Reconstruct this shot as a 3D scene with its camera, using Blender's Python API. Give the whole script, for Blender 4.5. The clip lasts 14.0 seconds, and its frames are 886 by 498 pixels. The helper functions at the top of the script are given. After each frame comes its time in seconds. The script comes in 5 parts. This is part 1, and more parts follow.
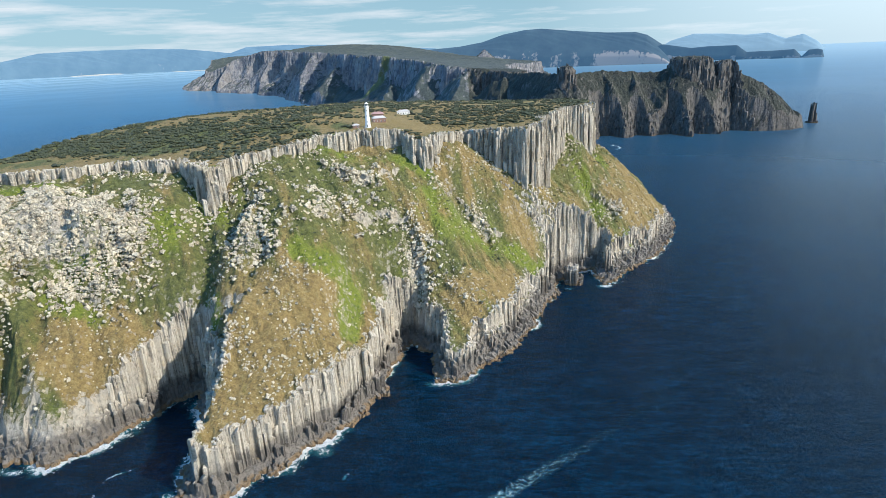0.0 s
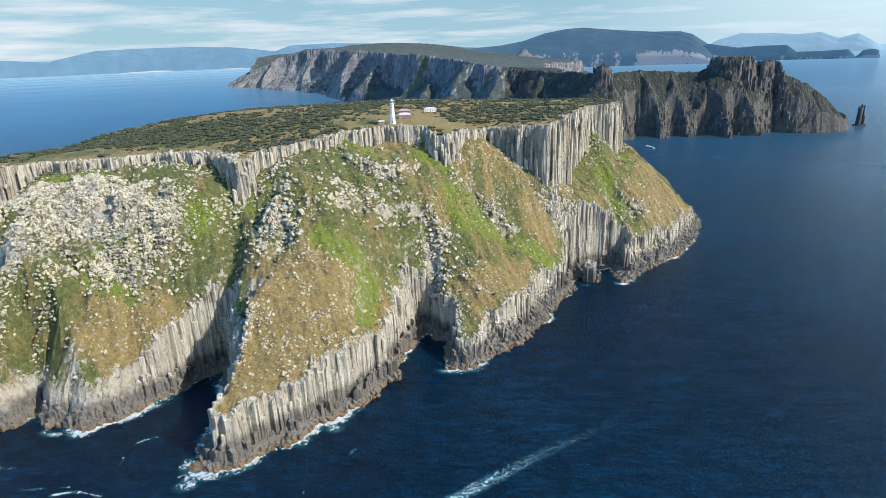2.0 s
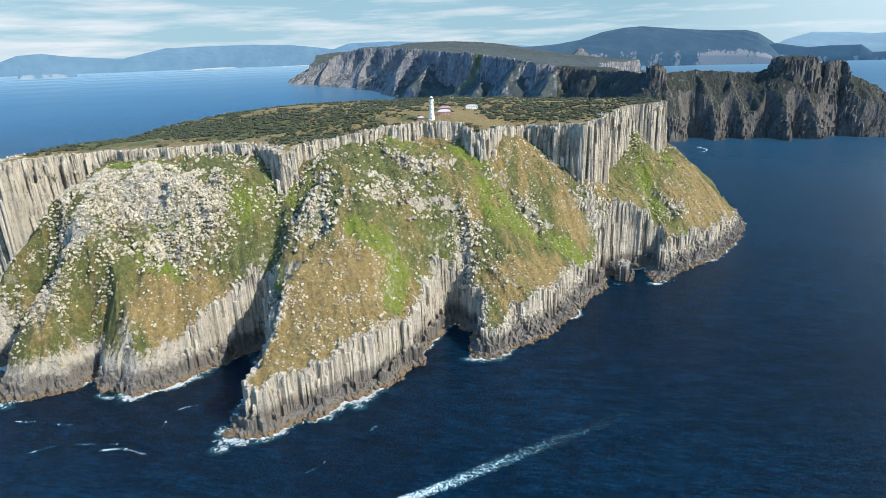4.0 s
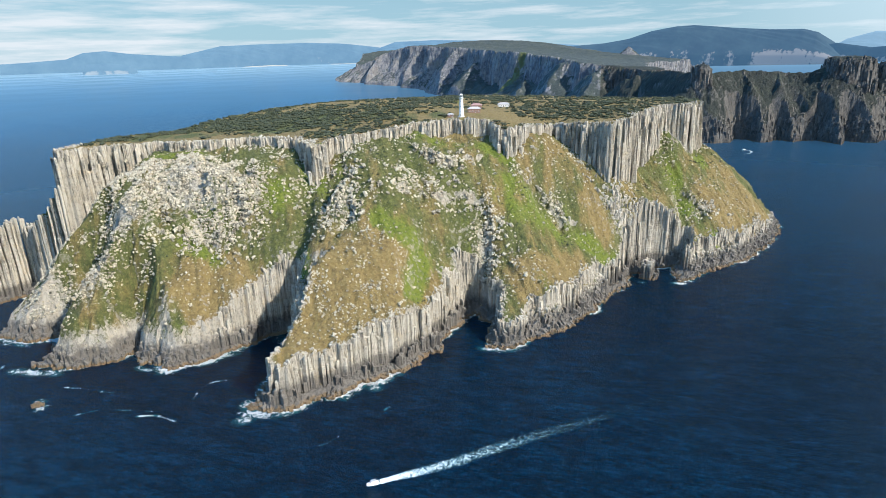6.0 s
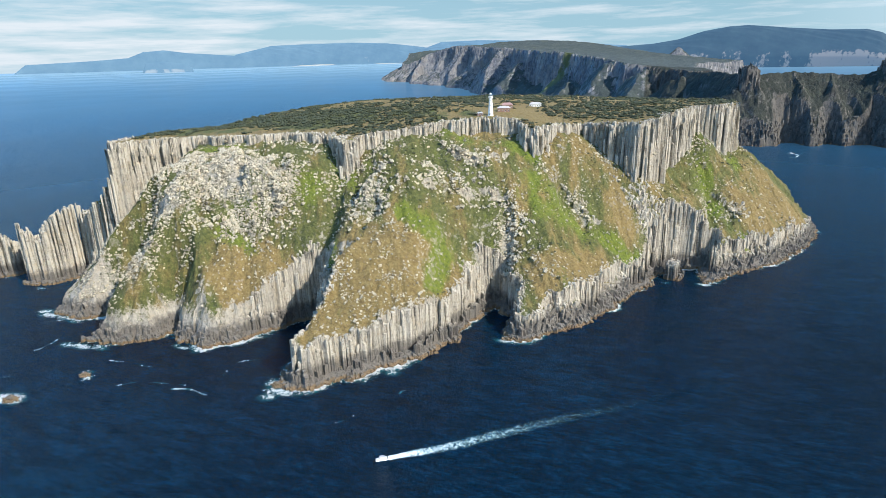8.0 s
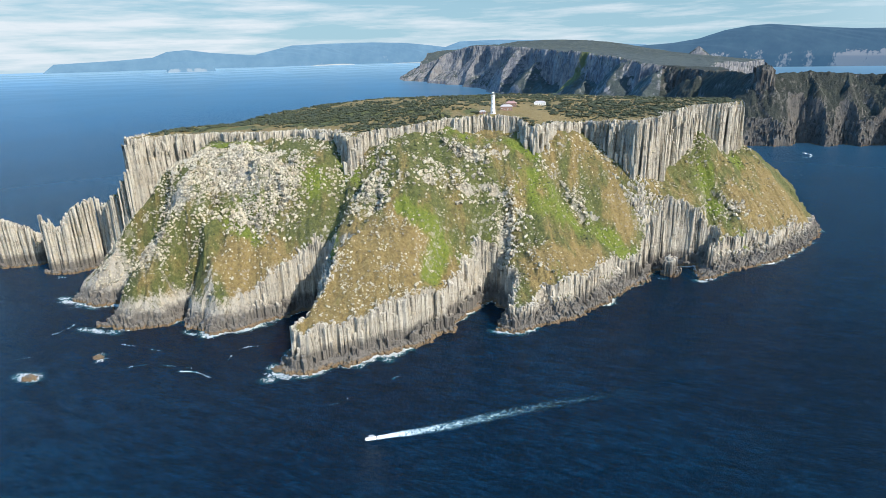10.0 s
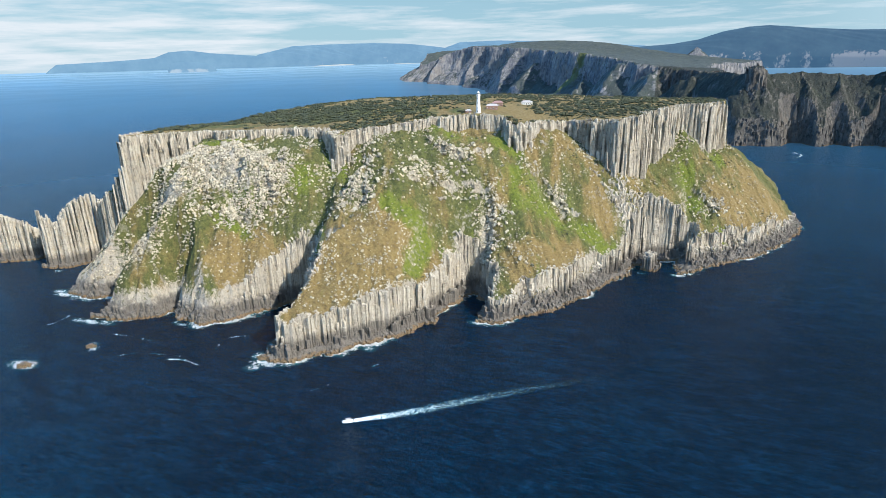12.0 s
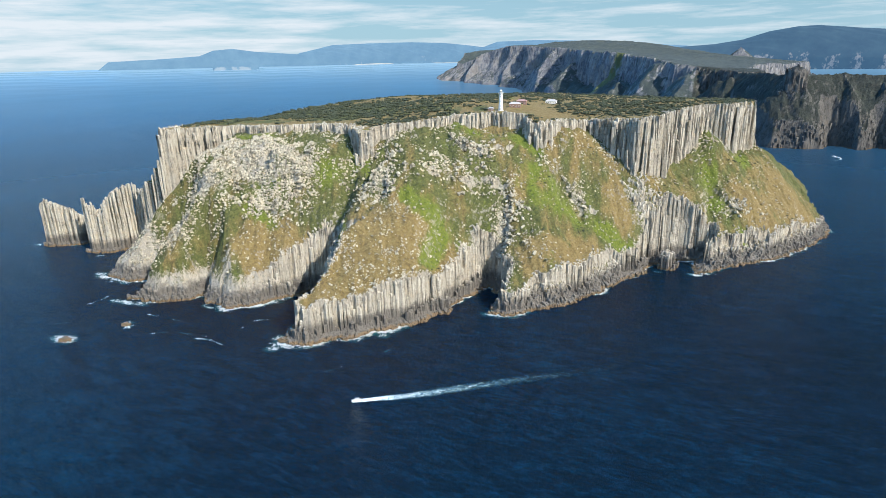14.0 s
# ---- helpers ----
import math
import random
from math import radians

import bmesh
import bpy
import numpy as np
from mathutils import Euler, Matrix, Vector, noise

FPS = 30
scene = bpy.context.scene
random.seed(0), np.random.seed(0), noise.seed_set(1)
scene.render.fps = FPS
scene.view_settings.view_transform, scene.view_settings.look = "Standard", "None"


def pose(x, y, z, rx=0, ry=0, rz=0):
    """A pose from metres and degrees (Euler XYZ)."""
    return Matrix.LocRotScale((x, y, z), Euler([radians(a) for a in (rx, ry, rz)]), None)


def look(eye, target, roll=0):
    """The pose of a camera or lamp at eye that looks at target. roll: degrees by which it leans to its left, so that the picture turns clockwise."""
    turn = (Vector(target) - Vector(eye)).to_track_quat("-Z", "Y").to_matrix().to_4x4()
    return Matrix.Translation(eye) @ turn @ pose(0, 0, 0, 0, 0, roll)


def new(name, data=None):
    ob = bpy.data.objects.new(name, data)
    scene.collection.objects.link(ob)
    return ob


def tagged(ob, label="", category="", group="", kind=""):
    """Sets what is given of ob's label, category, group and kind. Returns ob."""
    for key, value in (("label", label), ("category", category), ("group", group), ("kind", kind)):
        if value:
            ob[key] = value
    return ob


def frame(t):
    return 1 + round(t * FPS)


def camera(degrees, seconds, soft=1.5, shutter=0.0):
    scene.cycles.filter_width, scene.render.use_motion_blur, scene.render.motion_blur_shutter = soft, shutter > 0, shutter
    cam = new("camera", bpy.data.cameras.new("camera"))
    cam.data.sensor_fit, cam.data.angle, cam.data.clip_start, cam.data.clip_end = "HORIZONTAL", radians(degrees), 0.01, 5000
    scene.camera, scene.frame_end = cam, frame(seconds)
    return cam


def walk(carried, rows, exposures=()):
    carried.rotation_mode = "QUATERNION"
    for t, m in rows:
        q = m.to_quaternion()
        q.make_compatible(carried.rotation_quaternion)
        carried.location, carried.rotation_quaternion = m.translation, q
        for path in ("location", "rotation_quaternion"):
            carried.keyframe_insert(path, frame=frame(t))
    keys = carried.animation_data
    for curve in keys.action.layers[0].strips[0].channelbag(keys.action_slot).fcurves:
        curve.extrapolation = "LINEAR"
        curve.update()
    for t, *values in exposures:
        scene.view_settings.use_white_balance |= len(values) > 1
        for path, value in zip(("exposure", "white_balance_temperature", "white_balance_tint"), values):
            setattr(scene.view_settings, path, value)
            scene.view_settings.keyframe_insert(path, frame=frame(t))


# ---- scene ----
cam = camera(74.1, 14.0, 0.85)
PATH = [
    (0, (0.04, 0.01, 246.72), (-2.3, 94.87, 215.15), -2.34),
    (0.5, (5.02, -4.45, 246.54), (1.17, 90.36, 214.99), -2.28),
    (1, (10.18, -9.07, 246.49), (4.44, 85.64, 214.92), -2.16),
    (1.5, (15.49, -13.65, 246.5), (8.3, 80.97, 214.96), -2.11),
    (2, (20.64, -18.11, 246.33), (11.87, 76.38, 214.81), -2.11),
    (2.5, (25.74, -22.16, 246.11), (14.96, 72.13, 214.6), -2.04),
    (3, (30.9, -26.09, 245.96), (18.17, 67.96, 214.45), -1.99),
    (3.5, (36.43, -29.84, 245.77), (21.3, 63.86, 214.29), -1.93),
    (6, (65.24, -46.94, 244.53), (40.71, 44.77, 213.1), -1.64),
    (6.5, (71.34, -50.21, 244.42), (45.06, 41.02, 213.02), -1.59),
    (7, (77.67, -53.35, 244.44), (49.5, 37.33, 213.09), -1.55),
    (7.5, (83.76, -56.45, 244.3), (53.88, 33.71, 213.01), -1.49),
    (8, (89.84, -59.46, 244.13), (58.29, 30.14, 212.88), -1.46),
    (10.5, (122.05, -73.71, 243.71), (87.38, 14.72, 212.47), -1.49),
    (11, (128.43, -76.53, 243.47), (93.74, 11.93, 212.29), -1.48),
    (11.5, (134.69, -79.21, 243.16), (100.03, 9.27, 212.01), -1.47),
    (12, (140.99, -82.09, 242.92), (106.08, 6.29, 211.79), -1.42),
    (12.5, (147.36, -84.99, 242.56), (111.37, 2.96, 211.43), -1.33),
    (13, (153.72, -87.74, 242.26), (116.42, -0.33, 211.13), -1.25),
    (13.5, (160.14, -90.04, 241.87), (120.49, -3.67, 210.76), -1.20),
    (14, (166.7, -92.08, 241.68), (126.23, -6.09, 210.59), -1.16),
]
walk(cam, [(t, look(eye, target, roll)) for t, eye, target, roll in PATH])

# ---- world, sun, exposure ----
SUN_AZ, SUN_EL = 109.0, 37.0
scene.view_settings.exposure = 0.55


def node(tree, kind, **values):
    """A node with its properties and, by socket name or number, its inputs set or linked."""
    n = tree.nodes.new(kind)
    props = values.pop("props", {})
    if "operation" in props:
        n.operation = props["operation"]
    if "use_clamp" in props:
        n.use_clamp = props["use_clamp"]
    if "data_type" in props:
        n.data_type = props["data_type"]
    if "attribute_name" in props:
        n.attribute_name = props["attribute_name"]
    for key, value in values.items():
        socket = n.inputs[int(key[1:])] if key[0] == "i" and key[1:].isdigit() else n.inputs[key.replace("_", " ")]
        if isinstance(value, bpy.types.NodeSocket):
            tree.links.new(value, socket)
        else:
            socket.default_value = value
    return n


def math_node(tree, op, a, b=0.0, clamp=False):
    return node(tree, "ShaderNodeMath", props={"operation": op, "use_clamp": clamp}, i0=a, i1=b).outputs[0]


def ramp(tree, fac, stops):
    """A colour ramp: stops of (place, grey or colour)."""
    n = node(tree, "ShaderNodeValToRGB", Fac=fac)
    els = n.color_ramp.elements
    while len(els) < len(stops):
        els.new(0.5)
    for el, (place, c) in zip(els, stops):
        el.position = place
        el.color = (c, c, c, 1) if isinstance(c, (int, float)) else (*c, 1)
    return n.outputs["Color"]


def mix(tree, fac, a, b):
    n = node(tree, "ShaderNodeMix", props={"data_type": "RGBA"}, i0=fac)
    for i, v in ((6, a), (7, b)):
        if isinstance(v, bpy.types.NodeSocket):
            tree.links.new(v, n.inputs[i])
        else:
            n.inputs[i].default_value = (*v, 1)
    return n.outputs[2]


def noise_node(tree, vec, scale, detail=6.0, rough=0.6, stretch=None):
    if stretch:
        vec = node(tree, "ShaderNodeMapping", Vector=vec, Scale=stretch).outputs[0]
    return node(tree, "ShaderNodeTexNoise", Vector=vec, Scale=scale, Detail=detail, Roughness=rough).outputs["Fac"]


world = bpy.data.worlds.new("sky")
scene.world = world
world.use_nodes = True
wt = world.node_tree
wt.nodes.clear()
sky = node(wt, "ShaderNodeTexSky")
sky.sky_type, sky.sun_disc, sky.sun_elevation, sky.sun_rotation = "NISHITA", False, radians(SUN_EL), radians(SUN_AZ)
sky.altitude, sky.air_density, sky.dust_density, sky.ozone_density = 100.0, 1.0, 0.2, 1.6
way = node(wt, "ShaderNodeTexCoord").outputs["Generated"]
way_x, way_y, way_z = node(wt, "ShaderNodeSeparateXYZ", Vector=way).outputs
# the milky blue air low over the sea, and thin streaks of high cloud, denser to the west
deep_sky = mix(wt, ramp(wt, way_z, [(0.18, 0.0), (0.5, 0.85)]), sky.outputs["Color"], mix(wt, ramp(wt, way_x, [(-0.9, 1.0), (0.1, 0.0)]), (0.22, 1.1, 2.9), (1.8, 9.5, 22.0)))
low_air = ramp(wt, way_z, [(0.0, 1.0), (0.12, 0.7), (0.35, 0.0)])
hazy = mix(wt, math_node(wt, "MULTIPLY", low_air, 0.85), deep_sky, mix(wt, ramp(wt, way_x, [(0.1, 0.0), (0.9, 1.0)]), (3.8, 7.0, 9.2), (7.8, 9.6, 10.8)))
streak = noise_node(wt, way, 4.0, 8.0, 0.62, (1.0, 1.0, 11.0))
cover = math_node(wt, "ADD", math_node(wt, "MULTIPLY", way_x, -0.16), math_node(wt, "MULTIPLY", way_z, -0.5))
thick = ramp(wt, math_node(wt, "ADD", streak, cover), [(0.46, 0.0), (0.68, 0.92)])
clouded = mix(wt, thick, hazy, (9.6, 10.4, 11.2))
# bright hazy air low under the sun, its band added to brighten the water
toward = math_node(wt, "ADD", math_node(wt, "MULTIPLY", way_x, math.sin(radians(SUN_AZ))), math_node(wt, "MULTIPLY", way_y, math.cos(radians(SUN_AZ))))
glare = math_node(wt, "MULTIPLY", ramp(wt, math_node(wt, "ADD", toward, 0.3), [(0.12, 0.0), (0.42, 0.45), (0.62, 0.75), (0.95, 1.0)]), ramp(wt, way_z, [(0.0, 0.25), (0.05, 0.45), (0.13, 1.0), (0.34, 1.0), (0.52, 0.25), (0.75, 0.1)]))
clouded = mix(wt, glare, clouded, (14.0, 17.0, 19.5))
back = node(wt, "ShaderNodeBackground", Color=clouded, Strength=0.058)
wt.links.new(back.outputs[0], node(wt, "ShaderNodeOutputWorld").inputs["Surface"])

sun_way = Vector((math.sin(radians(SUN_AZ)) * math.cos(radians(SUN_EL)), math.cos(radians(SUN_AZ)) * math.cos(radians(SUN_EL)), math.sin(radians(SUN_EL))))
sun = new("sun", bpy.data.lights.new("sun", "SUN"))
sun.data.energy, sun.data.angle, sun.data.color = 5.0, radians(0.5), (1.0, 0.95, 0.86)
sun.matrix_world = look(Vector((0, 0, 900)) + sun_way * 100, Vector((0, 0, 900)))


# ---- materials ----
def material(name, rough=0.9, metal=0.0):
    m = bpy.data.materials.new(name)
    m.use_nodes = True
    t = m.node_tree
    t.nodes.clear()
    bsdf = node(t, "ShaderNodeBsdfPrincipled", Roughness=rough, Metallic=metal)
    t.links.new(bsdf.outputs[0], node(t, "ShaderNodeOutputMaterial").inputs["Surface"])
    vec = node(t, "ShaderNodeNewGeometry").outputs["Position"]
    return m, t, bsdf, vec


def set_in(t, bsdf, **values):
    for key, value in values.items():
        t.links.new(value, bsdf.inputs[key.replace("_", " ")])


def bump(t, height, distance, strength=1.0, normal=None):
    n = node(t, "ShaderNodeBump", Height=height, Distance=distance, Strength=strength)
    if normal is not None:
        t.links.new(normal, n.inputs["Normal"])
    return n.outputs[0]


def rock_colour(t, vec, dark, mid, light, k=1.0, tallness=0.06):
    """Columnar dolerite: tall weather streaks, cross joints, lichen patches and a random tone to each piece."""
    tall = noise_node(t, vec, 0.62 * k, 6, 0.68, (1, 1, tallness))
    patch = noise_node(t, vec, 0.06 * k, 6, 0.65)
    piece = node(t, "ShaderNodeNewGeometry").outputs["Random Per Island"]
    fine = noise_node(t, vec, 1.5 * k, 5, 0.75, (1, 1, 0.25))
    joints = noise_node(t, vec, 0.5 * k, 5, 0.7, (0.35, 0.35, 1.0))
    tone = math_node(t, "ADD", math_node(t, "MULTIPLY", tall, 0.36), math_node(t, "MULTIPLY", patch, 0.26))
    tone = math_node(t, "ADD", tone, math_node(t, "MULTIPLY", fine, 0.20))
    tone = math_node(t, "ADD", tone, math_node(t, "MULTIPLY", joints, 0.18))
    tone = math_node(t, "ADD", tone, math_node(t, "MULTIPLY", math_node(t, "SUBTRACT", piece, 0.5), 0.09))
    lichen = ramp(t, noise_node(t, vec, 0.11 * k, 7, 0.72), [(0.50, 0.0), (0.66, 0.45)])
    plain_rock = ramp(t, tone, [(0.425, dark), (0.475, mid), (0.545, light)])
    return mix(t, lichen, plain_rock, [c * w for c, w in zip(light, (0.95, 0.80, 0.58))]), tall


def height_of(t, vec):
    return node(t, "ShaderNodeSeparateXYZ", Vector=vec).outputs["Z"]


def tide(t, vec, colour, patch_scale=0.12):
    """The wave-washed foot: blackened rock up to about nine metres and a tawny band of weed at the water."""
    z = math_node(t, "ADD", height_of(t, vec), math_node(t, "MULTIPLY", noise_node(t, vec, patch_scale, 5, 0.7), -20.0))
    black = ramp(t, math_node(t, "MULTIPLY_ADD", z, 0.05), [(0.20, 1.0), (0.52, 0.0)])
    t.nodes[-2].inputs[2].default_value = 0.1
    c = mix(t, math_node(t, "MULTIPLY", black, 0.8), colour, (0.080, 0.072, 0.068))
    z2 = math_node(t, "ADD", height_of(t, vec), math_node(t, "MULTIPLY", noise_node(t, vec, 0.3, 4, 0.6), -3.0))
    band = ramp(t, math_node(t, "MULTIPLY", z2, 0.1), [(0.03, 1.0), (0.14, 0.0)])
    return mix(t, math_node(t, "MULTIPLY", band, 0.85), c, (0.185, 0.122, 0.062))


def rock_material(name, dark=(0.095, 0.087, 0.074), mid=(0.325, 0.296, 0.248), light=(0.50, 0.460, 0.390), sea_foot=True):
    m, t, bsdf, vec = material(name, 0.92)
    colour, tall = rock_colour(t, vec, dark, mid, light)
    if sea_foot:
        colour = tide(t, vec, colour)
    set_in(t, bsdf, Base_Color=colour)
    fine = math_node(t, "ADD", tall, math_node(t, "MULTIPLY", noise_node(t, vec, 0.7, 6, 0.75), 0.9))
    set_in(t, bsdf, Normal=bump(t, fine, 1.4, 1.0))
    return m


def ground_material(name):
    """Turf, heath and bare rock: the cover is a property of each stretch of ground, steep ground is bare rock."""
    m, t, bsdf, vec = material(name, 0.95)
    rock, tall = rock_colour(t, vec, (0.095, 0.087, 0.074), (0.25, 0.228, 0.192), (0.38, 0.348, 0.292), 0.8, 0.4)
    rock = tide(t, vec, rock)
    cover = node(t, "ShaderNodeAttribute", props={"attribute_name": "cover"})
    split = node(t, "ShaderNodeSeparateColor", Color=cover.outputs["Color"])
    lush, heath, bare = split.outputs
    n1, n2 = noise_node(t, vec, 0.04, 9, 0.70), noise_node(t, vec, 0.30, 8, 0.72)
    runs = noise_node(t, node(t, "ShaderNodeMapping", Vector=vec, Rotation=(0, 0, radians(-18))).outputs[0], 0.055, 6, 0.65, (1.0, 0.28, 0.28))
    patchy = math_node(t, "ADD", math_node(t, "MULTIPLY", math_node(t, "SUBTRACT", n1, 0.5), 0.6), math_node(t, "MULTIPLY", math_node(t, "SUBTRACT", runs, 0.5), 1.5))
    grass = ramp(t, n2, [(0.30, (0.036, 0.046, 0.013)), (0.5, (0.080, 0.090, 0.023)), (0.70, (0.145, 0.145, 0.044))])
    bright = ramp(t, n2, [(0.30, (0.048, 0.078, 0.012)), (0.5, (0.115, 0.145, 0.015)), (0.70, (0.195, 0.210, 0.030))])
    dry = ramp(t, n2, [(0.30, (0.105, 0.072, 0.030)), (0.5, (0.205, 0.146, 0.052)), (0.70, (0.28, 0.222, 0.098))])
    fac_l = ramp(t, math_node(t, "ADD", lush, patchy), [(0.35, 0.0), (0.65, 1.0)])
    fac_h = ramp(t, math_node(t, "SUBTRACT", heath, patchy), [(0.35, 0.0), (0.62, 1.0)])
    soil = mix(t, fac_l, mix(t, fac_h, grass, dry), bright)
    tuft = ramp(t, noise_node(t, vec, 0.9, 5, 0.8), [(0.34, (0.55, 0.56, 0.55)), (0.50, (0.95, 0.95, 0.95)), (0.66, (1.10, 1.08, 1.05))])
    tint = node(t, "ShaderNodeMix", props={"data_type": "RGBA"})
    tint.blend_type = "MULTIPLY"
    tint.inputs[0].default_value = 1.0
    t.links.new(soil, tint.inputs[6])
    t.links.new(tuft, tint.inputs[7])
    soil = tint.outputs[2]
    slope = node(t, "ShaderNodeSeparateXYZ", Vector=node(t, "ShaderNodeNewGeometry").outputs["True Normal"]).outputs["Z"]
    steep = math_node(t, "ADD", slope, math_node(t, "MULTIPLY", math_node(t, "SUBTRACT", n2, 0.5), 0.5))
    steep = math_node(t, "ADD", steep, math_node(t, "MULTIPLY", math_node(t, "SUBTRACT", 1.0, cover.outputs["Alpha"]), 0.30))
    fac_r = ramp(t, steep, [(0.30, 1.0), (0.46, 0.0)])
    fac_b = ramp(t, math_node(t, "ADD", bare, math_node(t, "MULTIPLY", math_node(t, "SUBTRACT", n2, 0.5), 1.5)), [(0.42, 0.0), (0.6, 1.0)])
    set_in(t, bsdf, Base_Color=mix(t, math_node(t, "MAXIMUM", fac_r, fac_b), soil, rock))
    relief = math_node(t, "ADD", noise_node(t, vec, 0.8, 6, 0.75), math_node(t, "MULTIPLY", n1, 1.5))
    set_in(t, bsdf, Normal=bump(t, relief, 1.6, 0.9))
    return m


def plain(name, colour, rough=0.7, metal=0.0, vary=0.18, scale=0.8):
    m, t, bsdf, vec = material(name, rough, metal)
    n = noise_node(t, vec, scale, 6, 0.65)
    set_in(t, bsdf, Base_Color=ramp(t, n, [(0.25, [c * (1 - vary) for c in colour]), (0.75, [min(1, c * (1 + vary)) for c in colour])]))
    return m


def leaf_material(name, dark, light):
    m, t, bsdf, vec = material(name, 0.85)
    piece = node(t, "ShaderNodeNewGeometry").outputs["Random Per Island"]
    n = math_node(t, "ADD", math_node(t, "MULTIPLY", noise_node(t, vec, 0.05, 5, 0.6), 0.7), math_node(t, "MULTIPLY", piece, 0.3))
    set_in(t, bsdf, Base_Color=ramp(t, n, [(0.3, dark), (0.7, light)]))
    set_in(t, bsdf, Normal=bump(t, noise_node(t, vec, 2.0, 4, 0.7), 0.4))
    return m


def sea_material():
    m, t, bsdf, vec = material("sea_water", 0.07)
    foam = node(t, "ShaderNodeAttribute", props={"attribute_name": "foam"}).outputs["Fac"]
    lace = node(t, "ShaderNodeTexNoise", Vector=vec, Scale=0.22, Detail=8.0, Roughness=0.74, Distortion=1.6).outputs["Fac"]
    white = ramp(t, math_node(t, "ADD", foam, math_node(t, "MULTIPLY", math_node(t, "SUBTRACT", lace, 0.5), 2.6)), [(0.58, 0.0), (0.74, 1.0)])
    churn = ramp(t, math_node(t, "ADD", foam, math_node(t, "MULTIPLY", math_node(t, "SUBTRACT", noise_node(t, vec, 0.06, 5, 0.6), 0.5), 0.8)), [(0.25, 0.0), (0.75, 1.0)])
    turn = node(t, "ShaderNodeMapping", Vector=vec, Rotation=(0, 0, radians(35)), Scale=(1.0, 2.8, 1.0)).outputs[0]
    swell = node(t, "ShaderNodeTexNoise", Vector=turn, Scale=0.04, Detail=4.0, Roughness=0.55, Distortion=0.6).outputs["Fac"]
    chop = node(t, "ShaderNodeTexNoise", Vector=turn, Scale=0.13, Detail=6.0, Roughness=0.66, Distortion=0.5).outputs["Fac"]
    # light and dark sides of the waves are painted into the water's colour
    wave_tone = math_node(t, "ADD", math_node(t, "MULTIPLY", noise_node(t, vec, 0.004, 6, 0.6), 0.30), math_node(t, "ADD", math_node(t, "MULTIPLY", swell, 0.30), math_node(t, "MULTIPLY", chop, 0.40)))
    deep = ramp(t, wave_tone, [(0.36, (0.0001, 0.0058, 0.0165)), (0.49, (0.0002, 0.0138, 0.036)), (0.60, (0.0004, 0.0320, 0.076))])
    colour = mix(t, white, mix(t, math_node(t, "MULTIPLY", churn, 0.8), deep, (0.03, 0.19, 0.22)), (0.78, 0.80, 0.80))
    chopped = node(t, "ShaderNodeAttribute", props={"attribute_name": "chopped"}).outputs["Fac"]
    set_in(t, bsdf, Base_Color=colour, Roughness=math_node(t, "ADD", math_node(t, "MULTIPLY", white, 0.6), chopped, True))
    up = node(t, "ShaderNodeCombineXYZ", Z=1.0).outputs[0]
    ripple = node(t, "ShaderNodeTexNoise", Vector=turn, Scale=0.5, Detail=4.0, Roughness=0.6, Distortion=0.6).outputs["Fac"]
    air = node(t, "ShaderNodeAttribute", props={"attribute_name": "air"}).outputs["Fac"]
    calm = math_node(t, "SUBTRACT", 1.0, math_node(t, "MULTIPLY", air, 3.0), True)
    waves = bump(t, ripple, 1.3, calm, bump(t, chop, 7.0, calm, bump(t, swell, 8.0, calm, up)))
    set_in(t, bsdf, Normal=waves)
    bsdf.inputs["IOR"].default_value = 1.33
    bsdf.inputs["Specular IOR Level"].default_value = 0.38
    bsdf.inputs["Specular Tint"].default_value = (0.12, 0.80, 1.0, 1)
    # past the near water, a backdrop of distance: blue haze put in as emission
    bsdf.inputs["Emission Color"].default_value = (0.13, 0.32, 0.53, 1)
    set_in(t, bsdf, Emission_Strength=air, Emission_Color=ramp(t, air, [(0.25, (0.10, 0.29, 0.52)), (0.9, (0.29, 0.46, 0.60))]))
    return m


def wake_material():
    m, t, bsdf, vec = material("wake_foam", 0.7)
    dens = node(t, "ShaderNodeAttribute", props={"attribute_name": "dens"}).outputs["Fac"]
    lace = node(t, "ShaderNodeTexNoise", Vector=vec, Scale=0.5, Detail=8.0, Roughness=0.78, Distortion=1.0).outputs["Fac"]
    froth = math_node(t, "ADD", dens, math_node(t, "MULTIPLY", math_node(t, "SUBTRACT", lace, 0.5), 2.0))
    a = ramp(t, froth, [(0.24, 0.0), (0.44, 0.45), (0.70, 1.0)])
    colour = ramp(t, froth, [(0.30, (0.04, 0.20, 0.25)), (0.52, (0.30, 0.46, 0.50)), (0.72, (0.80, 0.83, 0.84))])
    set_in(t, bsdf, Base_Color=colour, Alpha=a)
    return m


